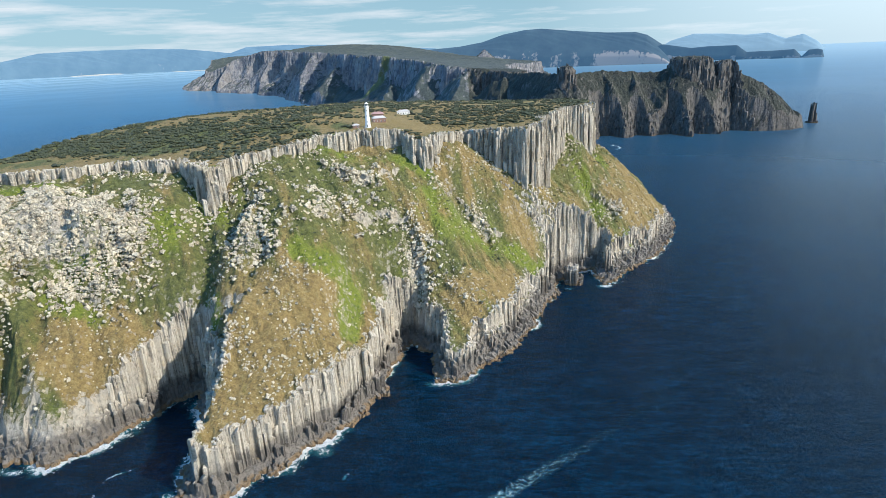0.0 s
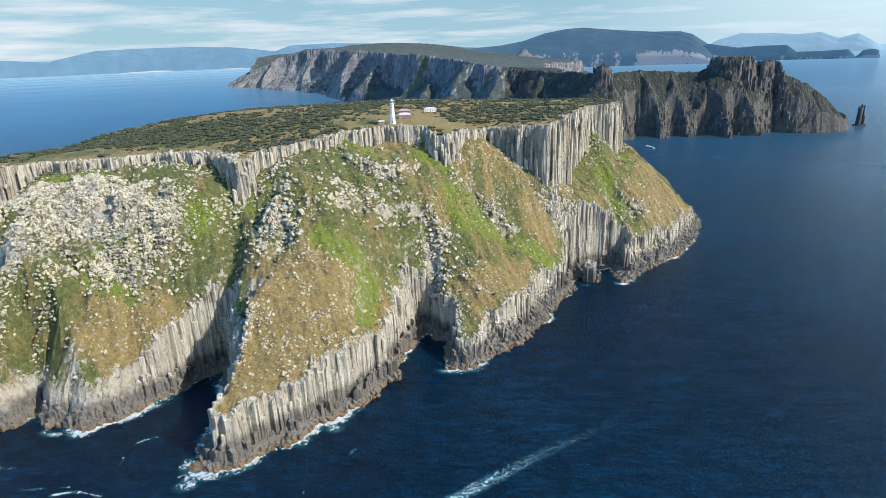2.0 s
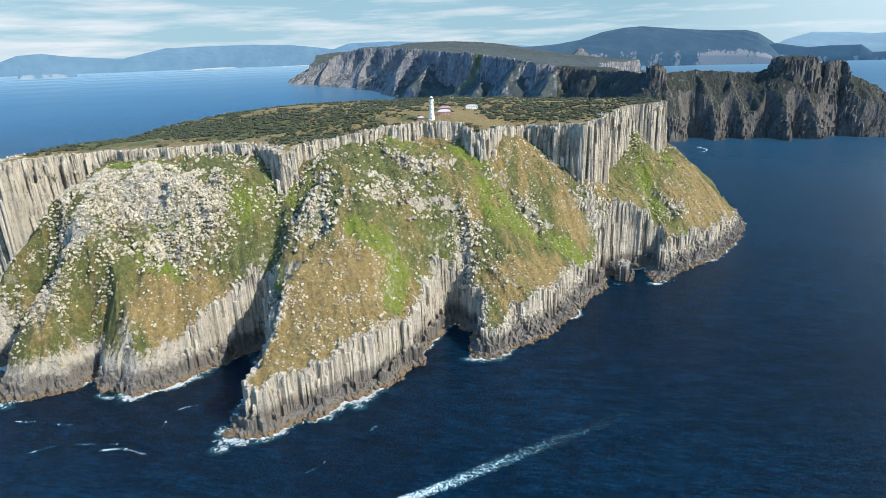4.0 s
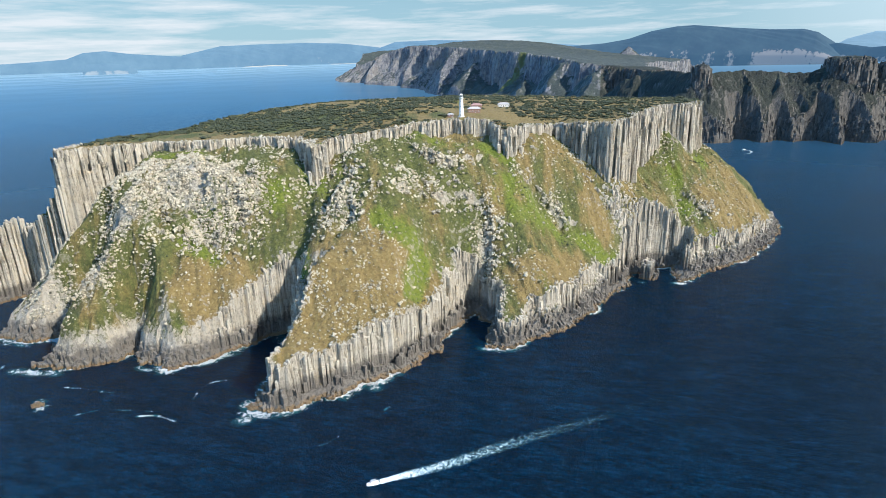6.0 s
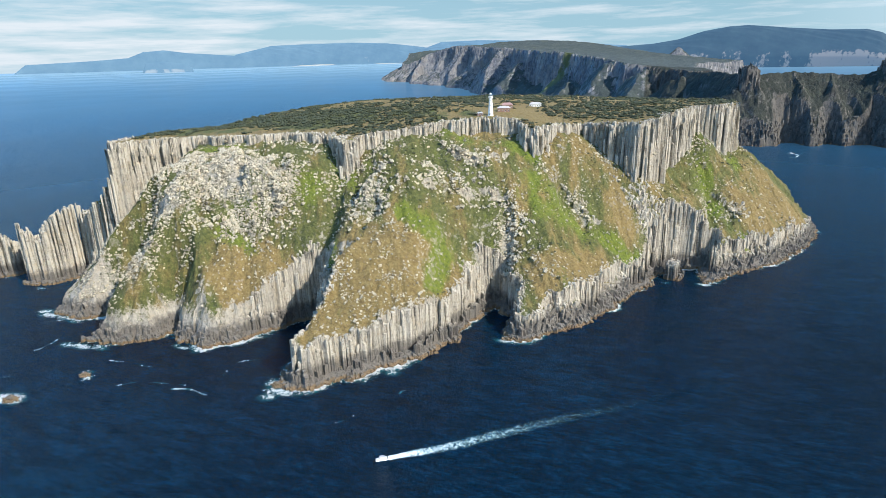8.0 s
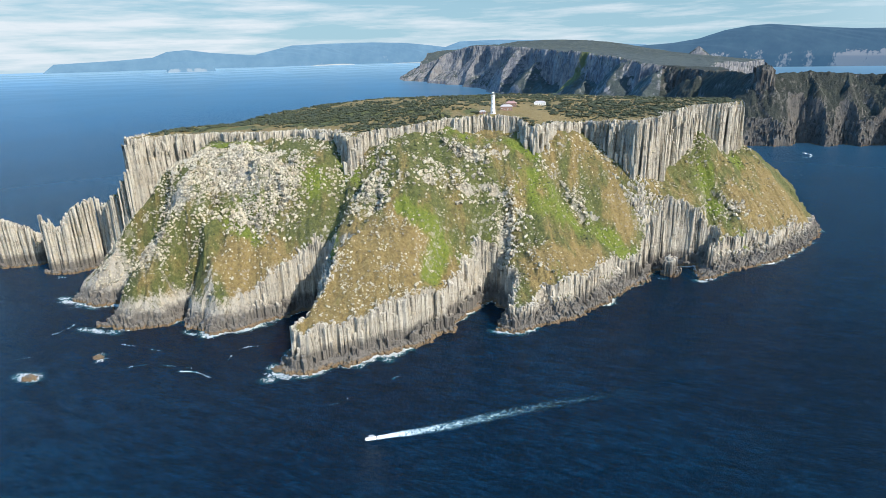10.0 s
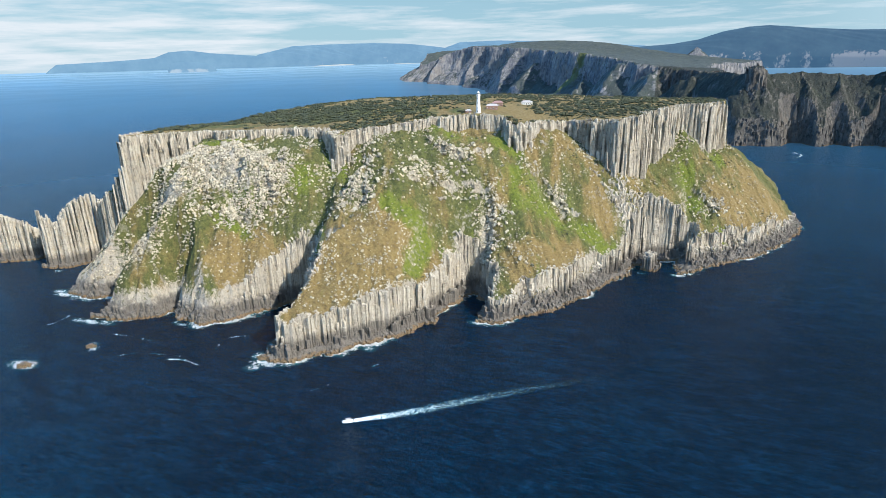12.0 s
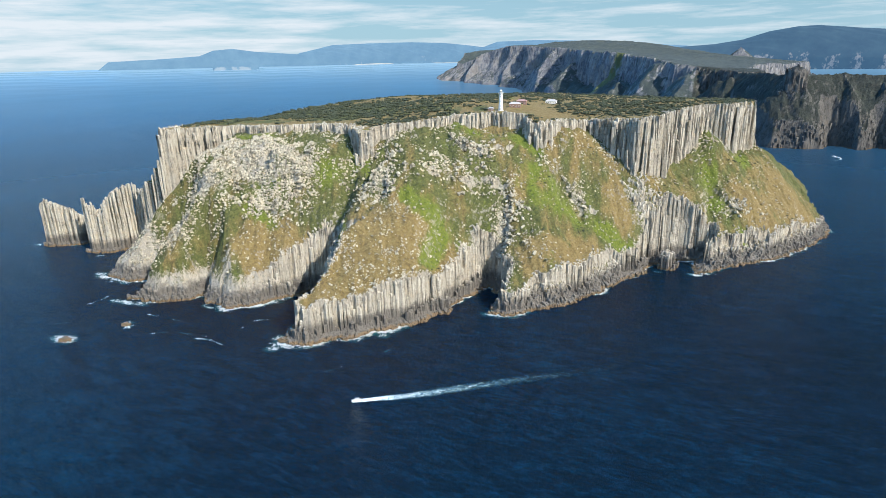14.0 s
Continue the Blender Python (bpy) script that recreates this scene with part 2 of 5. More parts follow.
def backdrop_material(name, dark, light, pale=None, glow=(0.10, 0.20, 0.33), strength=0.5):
    """Land so far off that its blue haze is put in as emission."""
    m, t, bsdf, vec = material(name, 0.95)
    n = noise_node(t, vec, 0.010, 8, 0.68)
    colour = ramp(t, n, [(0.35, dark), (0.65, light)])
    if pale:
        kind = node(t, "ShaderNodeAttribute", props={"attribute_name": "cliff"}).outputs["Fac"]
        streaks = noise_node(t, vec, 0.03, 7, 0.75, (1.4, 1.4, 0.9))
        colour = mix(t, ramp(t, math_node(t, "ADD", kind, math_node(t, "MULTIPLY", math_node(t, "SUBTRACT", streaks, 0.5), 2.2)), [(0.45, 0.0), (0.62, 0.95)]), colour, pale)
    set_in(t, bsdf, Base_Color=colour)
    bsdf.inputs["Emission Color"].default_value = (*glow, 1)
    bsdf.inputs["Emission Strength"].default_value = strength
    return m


ROCK = rock_material("dolerite")
STONE = rock_material("boulder_dolerite", (0.11, 0.099, 0.076), (0.36, 0.324, 0.252), (0.56, 0.508, 0.398), False)
GROUND = ground_material("island_ground")
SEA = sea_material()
WAKE = wake_material()
SHRUB = leaf_material("heath_leaves", (0.018, 0.026, 0.012), (0.055, 0.062, 0.026))
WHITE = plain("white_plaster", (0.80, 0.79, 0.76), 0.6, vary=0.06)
BRICK = plain("red_brick", (0.24, 0.145, 0.115), 0.85, vary=0.2, scale=2.0)
RED_ROOF = plain("faded_red_iron", (0.36, 0.22, 0.20), 0.6, vary=0.15)
PALE_ROOF = plain("pale_iron_roof", (0.46, 0.43, 0.42), 0.5, vary=0.1)
GLASS = plain("lantern_glass", (0.05, 0.07, 0.09), 0.08, vary=0.02)
DARK = plain("dark_paint", (0.04, 0.045, 0.05), 0.5)
GREY_PAINT = plain("grey_deck_paint", (0.35, 0.36, 0.37), 0.5, vary=0.08)
# cape rock darkened: the shade of its south side is in the colour
MAIN_ROCK = rock_material("shaded_cape_dolerite", (0.028, 0.028, 0.029), (0.066, 0.064, 0.062), (0.150, 0.140, 0.130))


# ---- arithmetic of the ground ----
def grain(x, y, seed):
    v = np.sin(x * 127.1 + y * 311.7 + seed * 74.7) * 43758.5453
    return v - np.floor(v)


def lumps(x, y, size, seed=0, octaves=4, gain=0.5):
    """Smooth random relief of mean 0 and about -1 to 1."""
    out, amp, total = np.zeros_like(x), 1.0, 0.0
    for o in range(octaves):
        u, v = x / size + 17.3 * o, y / size - 9.1 * o
        i, j = np.floor(u), np.floor(v)
        a, b = u - i, v - j
        a, b = a * a * (3 - 2 * a), b * b * (3 - 2 * b)
        s = seed + 31 * o
        out += amp * ((grain(i, j, s) * (1 - a) + grain(i + 1, j, s) * a) * (1 - b) + (grain(i, j + 1, s) * (1 - a) + grain(i + 1, j + 1, s) * a) * b - 0.5) * 2
        total += amp
        amp, size = amp * gain, size / 2.03
    return out / total * 1.4


def inside(x, y, outline):
    """The distance to an outline, plus within it and minus outside."""
    best, odd = np.full(x.shape, 1e12), np.zeros(x.shape, bool)
    for (ax, ay), (bx, by) in zip(outline, outline[1:] + outline[:1]):
        dx, dy = bx - ax, by - ay
        k = np.clip(((x - ax) * dx + (y - ay) * dy) / (dx * dx + dy * dy), 0, 1)
        best = np.minimum(best, (x - ax - k * dx) ** 2 + (y - ay - k * dy) ** 2)
        if dy:
            odd ^= ((ay > y) != (by > y)) & (x < dx * (y - ay) / dy + ax)
    return np.where(odd, 1, -1) * np.sqrt(best)


class Sheet:
    """A smooth surface over spot heights."""

    def __init__(self, lines, step=25.0):
        spots = []
        for line in lines:
            spots.append(line[0])
            for a, b in zip(line, line[1:]):
                n = max(1, round(math.dist(a[:2], b[:2]) / step))
                spots += [tuple(p + (q - p) * k / n for p, q in zip(a, b)) for k in range(1, n + 1)]
        p = np.array(spots, float)
        self.p, n = p, len(p)
        d = np.hypot(p[:, None, 0] - p[None, :, 0], p[:, None, 1] - p[None, :, 1])
        big = np.zeros((n + 3, n + 3))
        big[:n, :n] = -d - np.eye(n) * 1.5
        big[:n, n] = big[n, :n] = 1
        big[:n, n + 1 :], big[n + 1 :, :n] = p[:, :2] / 100, p[:, :2].T / 100
        self.w = np.linalg.solve(big, np.r_[p[:, 2], 0, 0, 0])

    def __call__(self, x, y):
        shape, x, y = x.shape, x.ravel(), y.ravel()
        out = np.empty(len(x))
        for s in range(0, len(x), 20000):
            a, b = x[s : s + 20000], y[s : s + 20000]
            d = np.hypot(a[:, None] - self.p[:, 0], b[:, None] - self.p[:, 1])
            out[s : s + 20000] = -d @ self.w[:-3] + self.w[-3] + a / 100 * self.w[-2] + b / 100 * self.w[-1]
        return out.reshape(shape)


def cells(x, y, size, seed):
    """The middle of the column that a place belongs to, in an uneven honeycomb."""
    gy = np.floor(y / size)
    bx, by, best = np.zeros_like(x), np.zeros_like(x), np.full(x.shape, 1e12)
    for dj in (-1, 0, 1):
        j = gy + dj
        gx = np.floor(x / size - 0.5 * (j % 2))
        for di in (-1, 0, 1):
            i = gx + di
            cx = (i + 0.5 * (j % 2) + 0.5 + 0.55 * (grain(i, j, seed) - 0.5)) * size
            cy = (j + 0.5 + 0.55 * (grain(i, j, seed + 5) - 0.5)) * size
            d = (cx - x) ** 2 + (cy - y) ** 2
            near = d < best
            bx, by, best = np.where(near, cx, bx), np.where(near, cy, by), np.where(near, d, best)
    return bx, by


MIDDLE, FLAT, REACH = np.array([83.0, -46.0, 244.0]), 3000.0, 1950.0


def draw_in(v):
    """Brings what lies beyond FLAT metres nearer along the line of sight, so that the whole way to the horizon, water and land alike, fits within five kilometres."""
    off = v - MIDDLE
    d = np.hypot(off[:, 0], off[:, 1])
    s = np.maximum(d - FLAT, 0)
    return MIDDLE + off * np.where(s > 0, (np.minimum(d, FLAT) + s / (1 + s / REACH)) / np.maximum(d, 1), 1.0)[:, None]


def mesh_object(name, verts, faces, mat, parent=None, smooth=False):
    me = bpy.data.meshes.new(name)
    me.from_pydata(verts if isinstance(verts, list) else verts.tolist(), [], faces if isinstance(faces, list) else faces.tolist())
    me.materials.append(mat)
    if smooth:
        me.polygons.foreach_set("use_smooth", np.ones(len(me.polygons), bool))
    me.update()
    ob = new(name, me)
    ob.parent = parent
    return ob


def grid_object(name, xs, ys, z, mat, parent=None, keep=None, smooth=False, far=False):
    """A sheet over a grid of places; keep: which squares are built. Returns the object and the numbers of its corners in the grid."""
    nx, ny = len(xs), len(ys)
    n = np.arange(nx * ny).reshape(ny, nx)
    quads = np.stack([n[:-1, :-1], n[:-1, 1:], n[1:, 1:], n[1:, :-1]], -1).reshape(-1, 4)
    if keep is not None:
        quads = quads[keep.ravel()]
    used = np.unique(quads)
    new_n = np.zeros(nx * ny, int)
    new_n[used] = np.arange(len(used))
    gx, gy = np.meshgrid(xs, ys)
    v = np.stack([gx.ravel(), gy.ravel(), z.ravel()], -1)[used]
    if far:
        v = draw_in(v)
    return mesh_object(name, v, new_n[quads], mat, parent, smooth), used


def attribute(ob, name, values, colour=False):
    at = ob.data.attributes.new(name, "FLOAT_COLOR" if colour else "FLOAT", "POINT")
    at.data.foreach_set("color" if colour else "value", np.ascontiguousarray(values, dtype=np.float32).ravel())


def steps(*runs):
    """Grid lines: runs of (start, end, spacing)."""
    out = [np.arange(a, b, s) for a, b, s in runs]
    return np.concatenate(out + [[runs[-1][1]]])


# ---- the island: plan ----
COAST = [(-564, 458), (-548, 428), (-517, 418), (-474, 336), (-440, 335), (-418, 346), (-400, 362), (-385, 294), (-355, 300), (-331, 316), (-325, 338), (-302, 325),
         (-274, 318), (-256, 332), (-239, 357), (-222, 386), (-204, 406), (-181, 350), (-177, 320), (-165, 280), (-146, 283), (-118, 315),
         (-97, 339), (-72, 368), (-59, 391), (-61, 414), (-54, 456), (-44, 476), (-24, 458), (-14, 409), (8, 419), (39, 454),
         (59, 485), (81, 541), (105, 580), (108, 613), (137, 645), (162, 650), (161, 599), (187, 629), (221, 666), (262, 718),
         (291, 767), (312, 815), (320, 866), (300, 940), (230, 1040), (60, 1120), (-400, 1120), (-570, 900), (-570, 560), (-565, 480)]
RIM = [(-459, 425), (-446, 482), (-404, 513), (-351, 519), (-318, 543), (-274, 538), (-236, 521), (-208, 492), (-196, 512), (-178, 542),
       (-140, 583), (-99, 618), (-58, 626), (-46, 601), (-26, 603), (-8, 640), (6, 655), (13, 683), (50, 660), (80, 646), (100, 668),
       (112, 720), (136, 765), (150, 792), (162, 792), (176, 812), (205, 868), (216, 925), (200, 990), (60, 1060), (-150, 1085), (-385, 1015), (-450, 880),
       (-485, 700), (-480, 610), (-520, 545), (-484, 447)]
FIN = [(-546, 440), (-520, 428), (-459, 420), (-440, 470), (-480, 490), (-546, 468)]
plateau = Sheet([[(-459, 425, 163)], [(-404, 513, 160)], [(-318, 543, 162)], [(-208, 495, 163)], [(-140, 580, 170)], [(-99, 622, 174)], [(-66, 624, 174)], [(-28, 612, 165)], [(13, 683, 161)],
                 [(80, 650, 168)], [(140, 775, 175)], [(216, 925, 169)], [(-90, 645, 176.5)], [(-84, 690, 178)], [(-186, 690, 182)], [(-345, 839, 177)], [(-400, 1010, 164)], [(-480, 650, 158)], [(-420, 580, 161)],
                 [(50, 1040, 166)], [(-150, 900, 179)], [(100, 850, 174)], [(-62, 784, 173)], [(30, 740, 168)]])
# ridges, gullies and ledges of the seaward face, from above down
west_spurs = [
    [(-404, 500, 151), (-402, 412, 125), (-410, 368, 74), (-428, 360, 51), (-462, 342, 14)],
    [(-424, 478, 132), (-434, 463, 108), (-443, 448, 92), (-452, 432, 72), (-479, 422, 44), (-515, 422, 12)],
    [(-352, 508, 152), (-330, 450, 146), (-358, 403, 120), (-347, 346, 84), (-364, 318, 42), (-384, 300, 12)],
    [(-379, 338, 54), (-402, 358, 24)],
    [(-318, 530, 151), (-290, 433, 140), (-297, 412, 97), (-290, 348, 55), (-296, 334, 30), (-303, 329, 24)],
    [(-255, 475, 149), (-259, 430, 122), (-250, 405, 78), (-243, 372, 46), (-240, 360, 32)],
]
middle_spurs = [
    [(-232, 500, 140), (-205, 482, 126), (-200, 440, 98), (-194, 406, 72), (-202, 398, 44)],
    [(-178, 530, 156), (-147, 478, 132), (-131, 428, 97), (-155, 377, 77), (-166, 340, 46), (-162, 292, 34)],
    [(-140, 572, 158), (-105, 500, 118), (-105, 441, 90), (-100, 390, 60), (-83, 369, 43), (-130, 306, 32)],
    [(-99, 605, 154), (-79, 551, 140), (-62, 500, 84), (-54, 450, 44)],
    [(-60, 611, 154), (-35, 560, 118), (-32, 510, 84), (-40, 487, 56), (-44, 473, 47)],
    [(-60, 488, 62), (-58, 470, 46), (-68, 438, 45), (-76, 412, 42)],
]
cove_heads = [
    [(-35, 592, 130), (-5, 560, 100), (12, 497, 56), (-8, 430, 25), (20, 440, 22)],
    [(-4, 632, 150), (20, 583, 85), (62, 560, 45), (78, 545, 25)],
    [(8, 668, 150), (34, 652, 130), (57, 637, 112), (74, 628, 88), (100, 616, 40), (104, 598, 24)],
    [(90, 634, 88), (122, 646, 80), (150, 655, 66)],
    [(116, 684, 90), (139, 732, 103), (164, 657, 54), (180, 638, 26)],
    [(154, 778, 140), (160, 770, 128), (190, 745, 84), (215, 720, 60), (226, 680, 22)],
    [(192, 818, 106), (208, 820, 103), (240, 790, 66)],
]
east_spurs = [
    [(228, 885, 100), (262, 800, 58), (270, 743, 18), (296, 790, 14)],
    [(235, 930, 96), (285, 880, 40), (310, 862, 16)],
    [(-272, 376, 66), (-270, 352, 42), (-268, 331, 23), (-255, 345, 24)],
    [(60, 1090, 60), (-400, 1080, 60), (-540, 880, 60), (-535, 600, 60)],
]
slope = Sheet(west_spurs + middle_spurs + cove_heads + east_spurs)
CELL = 2.9
# stretches of shore where the rock runs down to the water at an easy angle: x, y, reach along x and y, share
GENTLE = [(-365, 315, 112, 45, 1.6), (34, 446, 30, 26, 1), (75, 520, 22, 46, .8), (215, 660, 50, 45, .9), (280, 750, 45, 55, 1), (315, 860, 25, 60, 1)]


# rock steps: the ground drops on the right-hand side of a line of (x, y, drop), over a reach
SCARPS = [([(-138, 444, 3), (-149, 424, 9), (-153, 406, 13), (-157, 385, 14), (-164, 368, 15), (-162, 346, 15), (-158, 318, 12), (-164, 296, 8)], 24),
          ([(-160, 494, 5), (-174, 477, 12), (-177, 455, 14), (-169, 431, 8)], 18), ([(-142, 462, 5), (-151, 444, 9), (-149, 426, 6)], 12),
          ([(-122, 556, 3), (-112, 557, 9), (-97, 551, 10), (-80, 555, 10), (-62, 575, 5)], 11), ([(-146, 468, 3), (-126, 486, 5), (-108, 502, 6), (-85, 507, 6), (-66, 522, 3)], 9),
          ([(-318, 470, 4), (-300, 442, 8), (-283, 428, 8), (-262, 440, 5)], 14), ([(-340, 420, 3), (-318, 400, 8), (-296, 396, 8), (-270, 402, 4)], 12), ([(-262, 470, 4), (-262, 446, 9), (-254, 425, 7)], 12),
          ([(-90, 530, 3), (-70, 528, 8), (-52, 532, 4)], 9), ([(-20, 520, 3), (-26, 498, 9), (-27, 480, 8)], 12), ([(178, 712, 3), (196, 702, 8), (216, 708, 4)], 12), ([(8, 590, 3), (22, 578, 6), (38, 582, 4)], 9)]
# gullies: (x, y, depth) along each, and the half width
GULLIES = [([(-386, 412, 3), (-372, 386, 7), (-358, 356, 9), (-352, 327, 9)], 10), ([(-302, 400, 2), (-297, 363, 6), (-300, 348, 9), (-318, 338, 12)], 7),
           ([(-56, 548, 2), (-40, 512, 6), (-36, 490, 11), (-42, 474, 13)], 6), ([(-218, 488, 4), (-206, 452, 8), (-197, 422, 12), (-197, 402, 16)], 10),
           ([(160, 712, 3), (168, 668, 11), (160, 640, 14)], 6), ([(-14, 604, 3), (12, 566, 7), (50, 566, 7), (86, 574, 5)], 11), ([(-100, 470, 2), (-84, 436, 5), (-80, 405, 5)], 10), ([(150, 760, 2), (166, 712, 6), (178, 680, 4)], 10)]


def along(x, y, line):
    """For places by a line: the distance, the side (plus on the right), and the line's third number there, fading past its ends."""
    best, side, value = np.full(x.shape, 1e9), np.zeros(x.shape), np.zeros(x.shape)
    for (ax, ay, az), (bx, by, bz) in zip(line, line[1:]):
        dx, dy = bx - ax, by - ay
        k = ((x - ax) * dx + (y - ay) * dy) / (dx * dx + dy * dy)
        c = np.clip(k, 0, 1)
        d = np.hypot(x - ax - c * dx, y - ay - c * dy)
        near = d < best
        best = np.where(near, d, best)
        side = np.where(near, (x - ax) * dy - (y - ay) * dx, side)
        value = np.where(near, az + (bz - az) * c, value)
    return best, np.sign(side), value


def rock_steps(x, y):
    """How far steps and gullies lower the ground; the lip of a step stands a little proud."""
    out = np.zeros_like(x)
    jog = 5.0 * lumps(x, y, 14, 301, 4, 0.65)
    broken = np.clip(0.55 + 1.1 * lumps(x, y, 17, 303, 3, 0.6), 0, 1.25)
    for line, reach in SCARPS:
        d, side, drop = along(x, y, line)
        s, drop = d * side + jog, drop * broken
        out -= drop * np.clip(s / 3.5, 0, 1) * np.exp(-((np.maximum(s - 3.5, 0) / reach) ** 2)) * (d < 4 * reach)
        out += 0.3 * drop * np.exp(-((s + 3) / 5) ** 2) * (d < 4 * reach) * (s < 0)
    for line, wide in GULLIES:
        d, side, deep = along(x, y, line)
        out -= deep * np.exp(-(((d + 0.6 * jog) / wide) ** 2))
    return out


def blot(x, y, spots):
    """How much of a patch lies at a place: spots of (x, y, radius along x, along y, strength)."""
    out = np.zeros_like(x)
    for px, py, rx, ry, k in spots:
        out = np.maximum(out, k * np.exp(-(((x - px) / rx) ** 2 + ((y - py) / ry) ** 2)))
    return out




def shape_of(x, y, r, r2):
    """The island's height at places, with the luck r, r2 of each place's column; also how far within the rim and the shore it lies."""
    # bundles of columns stand forward or back together
    bundle_x, bundle_y = cells(x + 3 * lumps(x, y, 9, 307, 2), y, 13.0, 311)
    b = grain(np.round(bundle_x * 8), np.round(bundle_y * 8), 4)
    b2 = grain(np.round(bundle_x * 8), np.round(bundle_y * 8), 6)
    shore = inside(x, y, COAST) + 3.0 + 3.0 * lumps(x, y, 18, 3) + (r - 0.5) * 3.0 + (b - 0.5) * 4.0
    edge = inside(x, y, RIM) + 4.6 * lumps(x, y, 26, 5, 3) + 2.6 * lumps(x, y, 10, 6, 2) + (r - 0.5) * np.where(x > 0, 1.6, 4.0) + (b - 0.5) * np.where(x > 0, 2.0, 5.0)
    top = plateau(x, y) + 1.4 * lumps(x, y, 40, 7)
    across, down = 0.87 * x + 0.5 * y, 0.5 * x - 0.87 * y
    z = slope(x, y) + 3.2 * lumps(x, y, 34, 11, 5, 0.6) + 4.4 * lumps(across, down * 0.22, 20, 12, 4, 0.6) + 1.3 * lumps(x, y, 7, 14, 3, 0.7) + rock_steps(x, y)
    stub = (r2 < 0.35) & (edge > -6.5)
    z = np.where(edge > 0, top - (9 * np.maximum(r2 - 0.80, 0) / 0.2 + 7 * (b2 > 0.72) * r2) * (edge < 4.5), np.where(stub, np.maximum(z, top + edge * (1.5 + 24 * r2)), np.minimum(z, top - 3)))
    fin = inside(x, y, FIN) + (r - 0.5) * 5
    fin_top = np.maximum(120 + (x + 470) * 0.85, 78) - 12 * r2**3
    z = np.where((fin > 0) & (edge < 0), np.maximum(z, fin_top), z)
    rise = np.maximum(1.25, 8.0 + 2.0 * lumps(x, y, 70, 13, 2) - 7.6 * np.minimum(1.2 * blot(x, y, GENTLE), 1))
    apron = 9 + 5 * lumps(x, y, 22, 15, 2) + 7 * (r2 - 0.5)
    sheer = np.where(shore < 5.5, 0.4 + shore * 0.7, np.where(shore < 10.5, np.maximum(apron, 3), np.maximum(apron, 3) + (shore - 10.5) * 22))
    easy_rock = 0.6 + 0.8 * np.minimum(shore, 5) + 1.35 * np.clip(shore - 5, 0, 12) + 9 * np.maximum(shore - 17, 0) + 3 * (r2 - 0.5)
    west = np.clip((-240 - x) / 20, 0, 1) * np.clip((-inside(x, y, FIN) - 6) / 12, 0, 1) * (x > -480)
    rough_rock = 1.5 + 1.1 * np.minimum(shore, 6) + 2.3 * np.maximum(shore - 6, 0) + 5 * lumps(x, y, 14, 17, 4, 0.65)
    foot = np.where(rise < 4, easy_rock, sheer)
    foot = np.where(west > 0, np.minimum(foot, 400) * (1 - west) + west * rough_rock, foot)
    return np.where(shore < 0, -7.0, np.minimum(z, foot)), edge, shore


def luck(cx, cy):
    return grain(np.round(cx * 8), np.round(cy * 8), 1), grain(np.round(cx * 8), np.round(cy * 8), 2)


# columns: one height to each cell of the honeycomb
lat_j, lat_i = np.meshgrid(np.arange(math.floor(262 / CELL), math.ceil(1000 / CELL)), np.arange(math.floor(-585 / CELL), math.ceil(340 / CELL)), indexing="ij")
lat_i, lat_j = lat_i.astype(float), lat_j.astype(float)
col_x = (lat_i + 0.5 * (lat_j % 2) + 0.5 + 0.55 * (grain(lat_i, lat_j, 40) - 0.5)) * CELL
col_y = (lat_j + 0.5 + 0.55 * (grain(lat_i, lat_j, 45) - 0.5)) * CELL
col_r, col_r2 = luck(col_x, col_y)
col_z, col_edge, col_shore = shape_of(col_x, col_y, col_r, col_r2)
low = col_z.copy()
for a in (-1, 0, 1):
    for b in (-1, 0, 1):
        low = np.minimum(low, np.roll(np.roll(col_z, a, 0), b, 1))
easy = (blot(col_x, col_y, GENTLE) > 0.35) & (col_shore < 18) & (col_z < 24) | (blot(col_x, col_y, [(96, 632, 26, 18, 1), (60, 640, 22, 14, 1)]) > 0.4)
cliff = easy | (np.abs(col_edge + 4) < 16) | (col_shore < 15) | (inside(col_x, col_y, FIN) > -6)
bouldery = (col_x < -252) & (col_y < 450) & (inside(col_x, col_y, FIN) < -8)
steep = (col_z - low > np.where(bouldery, np.where(col_z < 14, 4.0, 45.0), np.where(cliff, np.where(easy, np.where(col_z > 30, 5.5, 2.6), 6.8), 11.0))) & (col_z > 0.5)
steep[[0, -1]], steep[:, [0, -1]] = False, False

xs = steps((-585, 340, 1.4))
ys = steps((262, 700, 1.3), (700, 860, 2.2), (860, 1140, 6.0))
gx, gy = np.meshgrid(xs, ys)
cx, cy = cells(gx, gy, CELL, 40)
gr, gr2 = luck(cx, cy)
smooth_z, edge, shore = shape_of(gx, gy, np.full(gx.shape, 0.5), np.full(gx.shape, 0.3))
block_z = shape_of(cx, cy, gr, gr2)[0]
near_steep = (np.abs(block_z - smooth_z) > 2.5) & ((np.abs(edge + 4) < 18) | (shore < 16) | (inside(gx, gy, FIN) > -8))
near_steep &= ~((gx < -252) & (gy < 450) & (inside(gx, gy, FIN) < -8) & (smooth_z > 12))
land_z = np.where(near_steep, np.minimum(block_z, smooth_z) - 1.0, smooth_z + np.where(edge > 4, 0.35, 0.9) * (grain(gx, gy, 9) - 0.5))


def land_height(x, y):
    i = np.clip(np.searchsorted(xs, x), 0, len(xs) - 1)
    j = np.clip(np.searchsorted(ys, y), 0, len(ys) - 1)
    return land_z[j, i]


